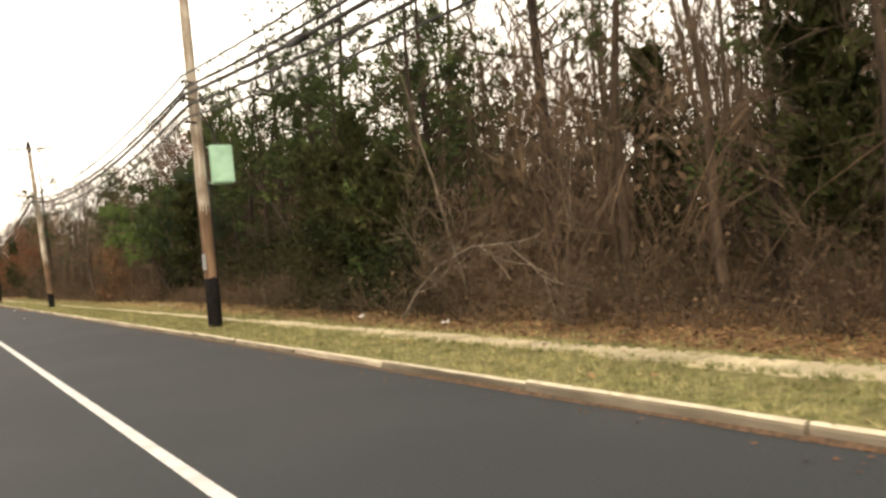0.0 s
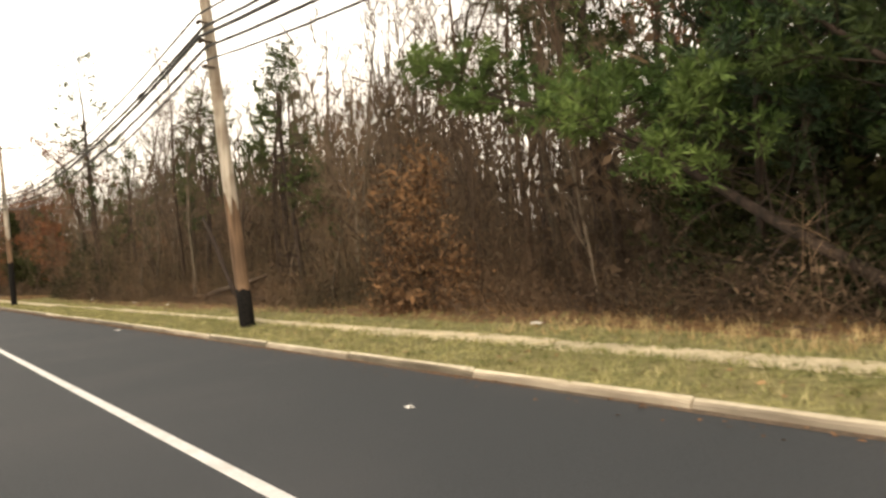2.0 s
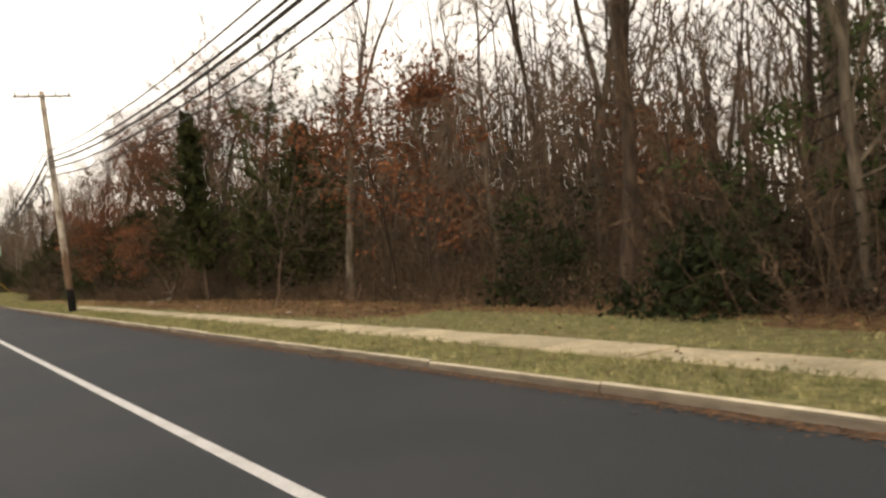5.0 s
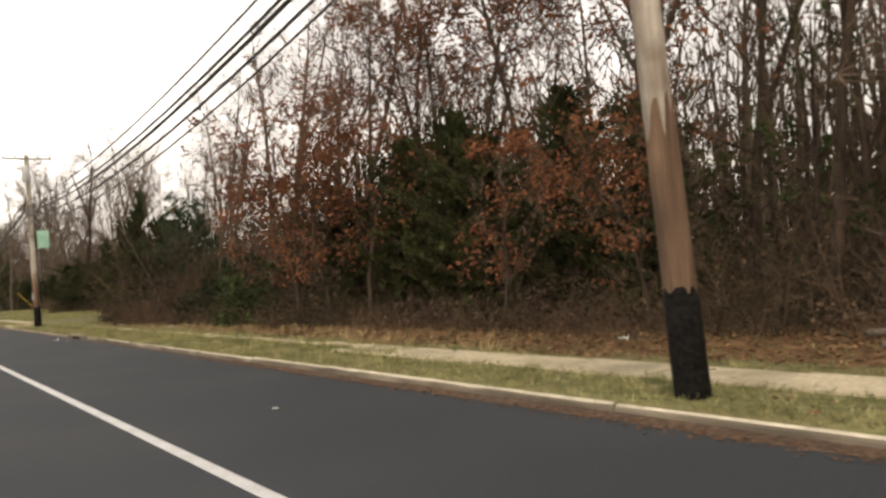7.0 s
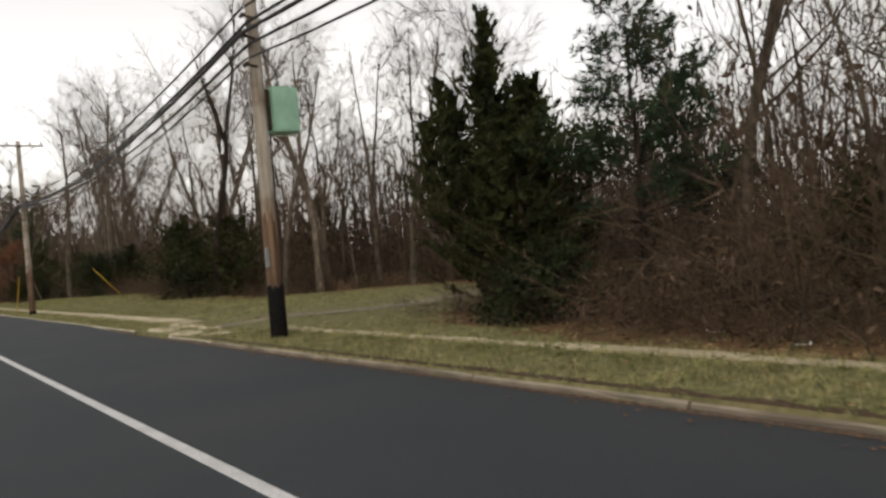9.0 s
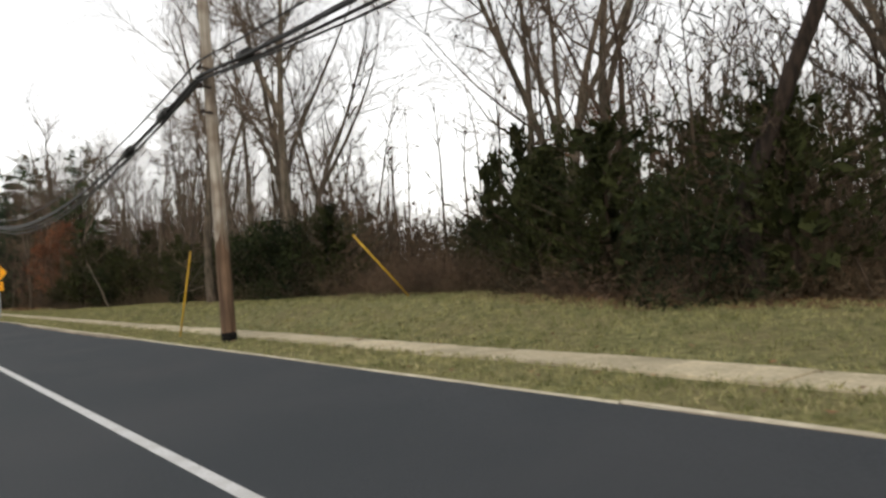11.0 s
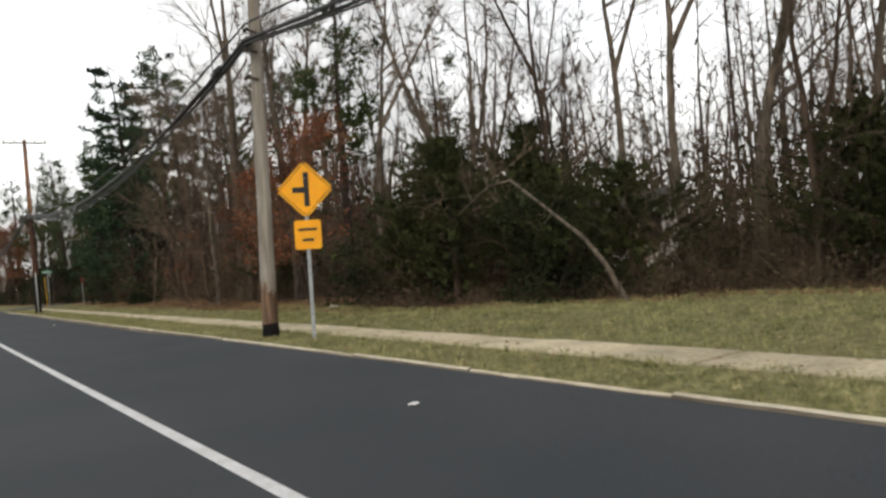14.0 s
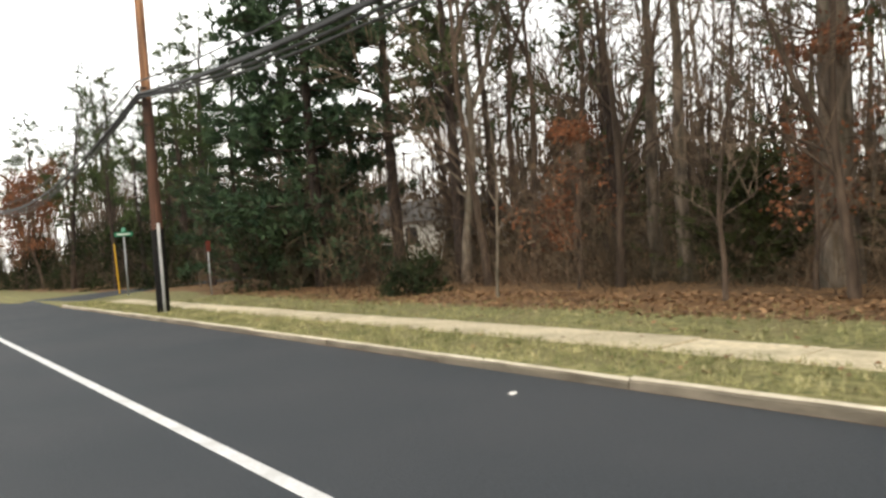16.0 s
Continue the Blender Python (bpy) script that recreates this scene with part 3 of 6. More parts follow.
def leafy_oak(seed, height, girth, spare=0.52, count=6, **kw):
    wood, crown, tips = bare_parts(seed, height, girth, **dict({"forks": 1}, **kw))
    rng = random.Random(seed + 1)
    crown.k = 2
    # leaves hold on in patches
    tips = [t for t in tips if noise.noise(Vector(t[0]) * 0.55 + Vector((seed, 0, 0))) > spare - 0.75]
    scatter_leaves(rng, crown, tips, count, 0.16, 0.14, 0.10, 0.4)
    return [("trunk", wood.mesh("trunk", BARK_BROWN, True)), ("crown", crown.mesh("crown", (BARK_BROWN, TWIG, DEAD_LEAF)))]


def needle_tufts(rng, build, p, d, count, length, width):
    for _ in range(count):
        w = (d.normalized() * 0.5 + Vector((rng.gauss(0, 0.7), rng.gauss(0, 0.7), rng.gauss(0, 0.6) + 0.25))).normalized()
        build.blade(p, p + w * length * rng.uniform(0.7, 1.25), width, any_side(rng, w))


def pine(seed, height, girth, bare=0.45, limbs=26, reach=0.2, tuft=5, flat=0.0, needle=0.25, thick=0.065, line=None, stubs=0.5, close=5.0, mat=None, whorl=1, droop=0.05, tip=0.3):
    """A pine: a dark trunk, dead stubs below, tufted limbs above."""
    rng = random.Random(seed)
    wood, green = Build(), Build()
    trunk = [Vector(p) for p in line] if line else wander(rng, (0, 0, -0.15), (0, 0, 1), height, 10, 0.03, 0.02)
    n = len(trunk) - 1
    wood.tube(trunk, [girth * (1.2 if i == 0 else 1) * (1 - 0.88 * (i / n) ** 1.2) for i in range(n + 1)], 7)
    for k in range(limbs):
        t = bare + (1 - bare) * ((k // whorl * whorl + rng.random()) / limbs)
        p, d = along(trunk, min(t, 0.995))
        a = rng.uniform(0, 2 * math.pi)
        ln = height * reach * rng.uniform(0.55, 1.15) * (1.15 - 0.92 * (t - bare) / (1 - bare)) * (0.6 + 0.4 * min(1, (t - bare) * 6 + 0.3))
        limb = wander(rng, p, (math.cos(a), math.sin(a), 0.25 - flat), ln, 4, 0.10, droop)
        green.k = 0
        green.tube(limb, [max(0.01, girth * 0.22 * (1.1 - t) * (1 - 0.7 * i / 4) + 0.008) for i in range(5)], 4)
        for _ in range(max(3, int(ln * close))):
            q, e = along(limb, rng.uniform(tip, 1))
            if flat:
                out = e.cross(Vector((0, 0, 1))) * rng.choice((-1, 1))
                tw = wander(rng, q, out + e * 0.8 + Vector((0, 0, rng.gauss(0, 0.12))), rng.uniform(0.3, 0.5) + 0.22 * ln, 2, 0.1, 0.02)
            else:
                tw = wander(rng, q, side_way(rng, e, 0.7) + Vector((0, 0, 0.1)), rng.uniform(0.3, 0.7), 2, 0.15, 0.05)
            green.k = 0
            green.blade(tw[0], tw[2], 0.03, any_side(rng, (tw[2] - tw[0]).normalized()))
            green.k = 1
            for s in (tw[1], tw[2]):
                needle_tufts(rng, green, s, tw[2] - tw[1], tuft, needle, thick)
    green.k = 0
    for _ in range(int(limbs * stubs)):
        p, d = along(trunk, rng.uniform(0.12, bare))
        stub = wander(rng, p, side_way(rng, d, 1.35), rng.uniform(0.5, 1.9), 3, 0.15, -0.03)
        green.tube(stub, [0.022, 0.016, 0.011, 0.006], 3)
        for _ in range(5):
            q, e = along(stub, rng.uniform(0.3, 1))
            twig_spray(rng, green, q, side_way(rng, e, 0.8), rng.uniform(0.2, 0.6), 0.014, 1)
    return [("trunk", wood.mesh("trunk", BARK_PINE, True)), ("crown", green.mesh("crown", (BARK_PINE, mat or NEEDLE)))]


def cedar(seed, height, radius, girth=0.13, low=0.04, density=1.0, ragged=0.35, mat=None, size=0.17, up=0.45, shape=0.75, line=None):
    """A conical red cedar, dense and dark, with a ragged outline."""
    rng = random.Random(seed)
    wood, green = Build(), Build()
    trunk = [Vector(p) for p in line] if line else wander(rng, (0, 0, -0.15), (0, 0, 1), height, 8, 0.025, 0.02)
    n = len(trunk) - 1
    wood.tube(trunk, [girth * (1 - 0.93 * i / n) for i in range(n + 1)], 6)
    count = int(height * 21 * density * (0.6 + 0.4 * radius))
    for k in range(count):
        t = low + (1 - low) * (k + rng.random()) / count
        p, d = along(trunk, min(t, 0.99))
        a = rng.uniform(0, 2 * math.pi)
        lobe = 1 + ragged * noise.noise((math.cos(a) * 1.6, math.sin(a) * 1.6, t * 9 + seed)) * 1.6
        wide = radius * min(1.0, (t - low) * 6 + 0.55) * (1 - t) ** shape * 1.25 * lobe
        ln = max(0.1, wide * rng.uniform(0.75, 1.12)) + 0.12
        limb = wander(rng, p, (math.cos(a), math.sin(a), up), ln, 3, 0.08, 0.08)
        green.k = 0
        green.blade(limb[0], limb[3], 0.03, any_side(rng, (limb[3] - limb[0]).normalized()))
        green.k = 1
        for _ in range(int(6 + 13 * ln)):
            q, e = along(limb, rng.uniform(0.35, 1))
            q = q + Vector((rng.gauss(0, 0.06), rng.gauss(0, 0.06), rng.gauss(0, 0.05)))
            w = (e + Vector((rng.gauss(0, 0.45), rng.gauss(0, 0.45), rng.gauss(0, 0.35) + 0.3))).normalized()
            green.blade(q, q + w * size * rng.uniform(0.7, 1.6), size * 0.45, any_side(rng, w))
        for _ in range(3):
            q, e = along(limb, rng.uniform(0.1, 0.6))
            w = Vector((rng.gauss(0, 1), rng.gauss(0, 1), rng.gauss(0, 1))).normalized()
            green.blade(q - w * 0.2, q + w * 0.25, 0.3, any_side(rng, w))
    return [("trunk", wood.mesh("trunk", BARK_BROWN, True)), ("crown", green.mesh("crown", (BARK_BROWN, mat or CEDAR)))]


def spired_cedar(seed, height, radius, leaders=6, size=0.145, mat=None):
    """A red cedar of several upswept leaders, each feathered with fine sprays and ending in a point."""
    rng = random.Random(seed)
    wood, green = Build(), Build()
    trunk = wander(rng, (0, 0, -0.15), (0, 0, 1), height, 8, 0.02, 0.03)
    wood.tube(trunk, [0.16 * (1 - 0.93 * i / 8) for i in range(9)], 6)
    lines = [(trunk, radius, height)]
    for k in range(leaders):
        t = rng.uniform(0.1, 0.55)
        p, d = along(trunk, t)
        a = 2 * math.pi * (k + rng.random() * 0.6) / leaders
        out = radius * rng.uniform(0.3, 0.7)
        ln = height * (1 - t) * rng.uniform(0.4, 0.8)
        line = [p, p + Vector((math.cos(a) * out, math.sin(a) * out, ln * 0.32)), p + Vector((math.cos(a) * out * 1.2, math.sin(a) * out * 1.2, ln * 0.68)),
                p + Vector((math.cos(a) * out * 1.25, math.sin(a) * out * 1.25, ln))]
        wood.tube(line, [0.05, 0.04, 0.025, 0.008], 5)
        lines.append((line, radius * rng.uniform(0.45, 0.7), ln))
    for pts, wide, ln in lines:
        count = int(ln * 14 * (0.5 + 0.5 * wide))
        for k in range(count):
            t = 0.02 + 0.98 * (k + rng.random()) / count
            p, d = along(pts, min(t, 0.995))
            a = rng.uniform(0, 2 * math.pi)
            lobe = 1 + 0.7 * noise.noise((math.cos(a) * 1.7, math.sin(a) * 1.7, t * 8 + seed))
            reach = wide * (1 - t) ** 0.7 * lobe * rng.uniform(0.7, 1.1) + 0.12
            limb = wander(rng, p, (math.cos(a), math.sin(a), 0.35 + 0.5 * t), reach, 3, 0.09, 0.14)
            green.k = 0
            green.blade(limb[0], limb[3], 0.025, any_side(rng, (limb[3] - limb[0]).normalized()))
            green.k = 1
            for _ in range(int(7 + 12 * reach)):
                q, e = along(limb, rng.uniform(0.25, 1))
                w = (e + Vector((rng.gauss(0, 0.4), rng.gauss(0, 0.4), rng.gauss(0, 0.3) + 0.35))).normalized()
                green.blade(q, q + w * size * rng.uniform(0.8, 2.0), size * 0.4, any_side(rng, w))
            for _ in range(2):
                q, e = along(limb, rng.uniform(0.0, 0.5))
                w = Vector((rng.gauss(0, 1), rng.gauss(0, 1), rng.gauss(0, 1))).normalized()
                green.blade(q - w * 0.2, q + w * 0.2, 0.26, any_side(rng, w))
    return [("trunk", wood.mesh("trunk", BARK_BROWN, True)), ("crown", green.mesh("crown", (BARK_BROWN, mat or CEDAR)))]


def shrub(seed, height, radius, mat, leaves=2300, size=0.10):
    """A rounded, uneven evergreen shrub."""
    rng = random.Random(seed)
    wood, green = Build(), Build()
    for _ in range(9):
        a = rng.uniform(0, 2 * math.pi)
        st = wander(rng, (0.12 * math.cos(a), 0.12 * math.sin(a), -0.1), (math.cos(a) * 0.6, math.sin(a) * 0.6, 1), height * rng.uniform(0.6, 1), 4, 0.1, 0.03)
        wood.tube(st, [0.035, 0.028, 0.02, 0.013, 0.007], 4)
    green.k = 1
    lobes = [(rng.uniform(0, 2 * math.pi), rng.uniform(0.1, 0.75), rng.uniform(0.12, 0.82), rng.uniform(0.25, 0.48)) for _ in range(15)]
    lobes += [(k * 0.9, rng.uniform(0.5, 0.85), rng.uniform(0.03, 0.14), 0.34) for k in range(7)]
    for i in range(leaves):
        a, r, h, s = rng.choice(lobes)
        core = i % 7 == 0
        d = Vector((rng.gauss(0, 1), rng.gauss(0, 1), rng.gauss(0, 1))).normalized() * s * (rng.uniform(0.1, 0.6) if core else rng.uniform(0.6, 1.08))
        q = Vector((math.cos(a) * r * radius + d.x * radius, math.sin(a) * r * radius + d.y * radius, max(0.03, h * height + d.z * height * 0.6)))
        w = (d + Vector((rng.gauss(0, 0.6), rng.gauss(0, 0.6), rng.gauss(0, 0.6)))).normalized()
        k = 2.2 if core else 1.0
        green.blade(q, q + w * size * k * rng.uniform(0.8, 1.7), size * 0.6 * k, any_side(rng, w))
    return [("stem", wood.mesh("stem", BARK_BROWN, True)), ("foliage", green.mesh("foliage", (BARK_BROWN, mat)))]


def tree_thing(name, parts_list, label, category, group):
    root = tagged(new(name), label, category, group)
    for pname, mesh in parts_list:
        part(pname, mesh, root)
    return root

# ---- the wood: kinds of tree, then their places ----
KINDS = {
    "bare_tree": ("leafless grey-barked deciduous tree with fine bare twigs", "tree", "bare trees in the wood", [
        bare_tree(101, 11, 0.12, fork=0.4, spread=0.95, low=0.2, bend=0.08), bare_tree(102, 12, 0.14, fork=0.5, spread=0.85, reach=1.15), bare_tree(103, 10, 0.10, fork=0.0, spread=1.15, low=0.16, reach=0.95, limbs=16),
        bare_tree(104, 12, 0.11, fork=0.55, spread=1.05, low=0.22, bark=BARK_BROWN, limbs=15), bare_tree(105, 9.5, 0.10, fork=0.3, spread=0.95, low=0.2, bark=BARK_BROWN, bend=0.09, reach=1.1),
        bare_tree(106, 13, 0.16, fork=0.38, limbs=14, spread=0.95, reach=1.15, low=0.25, bend=0.075)]),
    "tall_tree": ("tall straight leafless tree with a thick grey trunk", "tree", "tall trees behind the lawn", [
        bare_tree(107, 15, 0.25, fork=0.5, low=0.42, bend=0.03, spread=0.9, limbs=16, reach=1.1), bare_tree(108, 16, 0.22, fork=0.35, low=0.4, bend=0.045, spread=0.85, limbs=16, reach=1.1),
        bare_tree(109, 14, 0.19, fork=0.0, low=0.4, bend=0.04, spread=0.95, limbs=16), bare_tree(110, 15, 0.3, fork=0.3, low=0.36, bend=0.04, spread=0.95, limbs=16, reach=1.1)]),
    "sapling": ("thin leafless sapling with a crooked stem", "sapling", "saplings in the wood", [
        bare_tree(111, 5.5, 0.035, fork=0.4, limbs=9, subs=3, twigs=4, low=0.12, bend=0.1), bare_tree(112, 7, 0.045, fork=0, limbs=10, subs=3, twigs=4, low=0.15, bend=0.09),
        bare_tree(113, 4.5, 0.032, fork=0.3, limbs=9, subs=3, twigs=4, low=0.08, bend=0.12, bark=BARK_BROWN),
        bare_tree(114, 6.2, 0.04, fork=0.5, limbs=9, subs=3, twigs=4, low=0.12, bend=0.1, bark=BARK_BROWN)]),
    "pine_tree": ("dark-barked pine with tufts of green needles", "pine tree", "pines in the wood", [
        pine(121, 12, 0.15, 0.32, limbs=26), pine(122, 9.5, 0.12, 0.22, limbs=26, reach=0.22), pine(123, 14, 0.17, 0.36, limbs=30),
        pine(126, 8.0, 0.10, 0.16, limbs=26, reach=0.24),
        pine(128, 7.8, 0.14, 0.28, limbs=58, reach=0.42, tuft=8, needle=0.26, thick=0.05, close=6, mat=NEEDLE_DARK),
        pine(127, 4.0, 0.06, 0.2, limbs=22, reach=0.3, tuft=9, needle=0.2, thick=0.04, mat=NEEDLE_BRIGHT),
        pine(130, 6.4, 0.10, 0.30, limbs=40, reach=0.36, tuft=11, needle=0.24, thick=0.032, close=5, tip=0.5, mat=NEEDLE_BRIGHT),
        pine(132, 14.0, 0.20, 0.36, limbs=50, reach=0.20, tuft=6, needle=0.28, thick=0.075, close=4.5, tip=0.4, stubs=0.6)]),
    "white_pine": ("tall white pine with layered dark green branches", "pine tree", "white pines by the side street", [
        pine(124, 17, 0.24, 0.06, limbs=112, reach=0.19, tuft=8, flat=0.14, needle=0.3, thick=0.085, stubs=0.05, close=7, mat=NEEDLE_DARK, whorl=6, droop=0.03),
        pine(125, 14, 0.2, 0.05, limbs=88, reach=0.2, tuft=8, flat=0.14, needle=0.3, thick=0.085, stubs=0.05, close=7, mat=NEEDLE_DARK, whorl=6, droop=0.03),
        pine(129, 15, 0.2, 0.30, limbs=74, reach=0.2, tuft=8, flat=0.1, needle=0.3, thick=0.075, stubs=0.4, close=6, mat=NEEDLE_DARK, whorl=5, droop=0.04)]),
    "cedar_tree": ("dense dark green red cedar with a ragged conical crown", "cedar tree", "cedars at the wood's edge", [
        cedar(131, 6.0, 1.25, low=0.10, shape=0.6), cedar(132, 7.2, 2.8, 0.16, density=0.85, ragged=0.5), cedar(133, 4.6, 1.5, shape=0.6),
        cedar(134, 5.6, 2.2, 0.14, low=0.02, shape=0.62, ragged=0.9, size=0.14), cedar(135, 4.4, 2.5, 0.12, low=0.02, shape=0.5, ragged=1.1, up=0.3, size=0.14),
        cedar(136, 7.6, 2.3, 0.18, low=0.03, shape=0.55, ragged=0.7),
        spired_cedar(137, 5.9, 2.9, 8), spired_cedar(138, 7.1, 2.1, 7), spired_cedar(139, 5.6, 1.9, 6),
        cedar(140, 8.4, 1.55, 0.10, low=0.17, shape=0.75, ragged=0.7)]),
    "oak_tree": ("young oak holding rust-brown dead leaves", "oak tree", "oaks with brown leaves", [
        leafy_oak(141, 6.5, 0.08, fork=0.3, limbs=12, subs=5, low=0.12, reach=1.25, bend=0.1), leafy_oak(142, 5.2, 0.06, fork=0.25, limbs=11, subs=5, low=0.1, reach=1.35, bend=0.1),
        leafy_oak(143, 11, 0.15, fork=0.4, limbs=12, subs=5, spare=0.75, count=5),
        leafy_oak(144, 7.0, 0.09, fork=0.3, limbs=14, subs=6, spare=0.45, count=8, low=0.16, reach=1.35, bend=0.1),
        leafy_oak(145, 10.5, 0.13, fork=0.35, limbs=15, subs=6, spare=0.55, count=5, low=0.3, reach=1.3, spread=1.15, bend=0.07)]),
    "evergreen_shrub": ("dense dark evergreen shrub", "shrub", "evergreen shrubs", [
        shrub(151, 2.6, 1.6, HOLLY), shrub(152, 3.6, 1.9, HOLLY, 2700), shrub(153, 1.8, 1.5, HOLLY),
        shrub(154, 4.3, 2.1, HOLLY, 3400, 0.125), shrub(155, 2.3, 1.6, NEEDLE), shrub(156, 4.2, 1.6, DRY_VINE, 4200, 0.085)]),
}
FIRST = {}


def plant(kind, variant, x, y, turn=0.0, size=1.0, lean_x=0.0, lean_y=0.0, label=""):
    """Plants one tree; the first of a variant is built, the others copy it."""
    text, category, group, variants = KINDS[kind]
    variant %= len(variants)
    m = pose(x, y, ground_z(x, y), lean_y, lean_x, 0) @ pose(0, 0, 0, 0, 0, turn)
    if (kind, variant) in FIRST:
        src = FIRST[kind, variant]
        ob = copy_thing(src, m)
    else:
        ob = tree_thing(kind, variants[variant], text, category, group)
        ob.matrix_basis = m
        FIRST[kind, variant] = ob
    ob.scale = (size, size, size)
    if label:
        ob["label"] = label
    return ob


TAKEN = []


def free(x, y, gap):
    for a, b, g in TAKEN:
        if (x - a) ** 2 + (y - b) ** 2 < max(gap, g) ** 2:
            return False
    return True


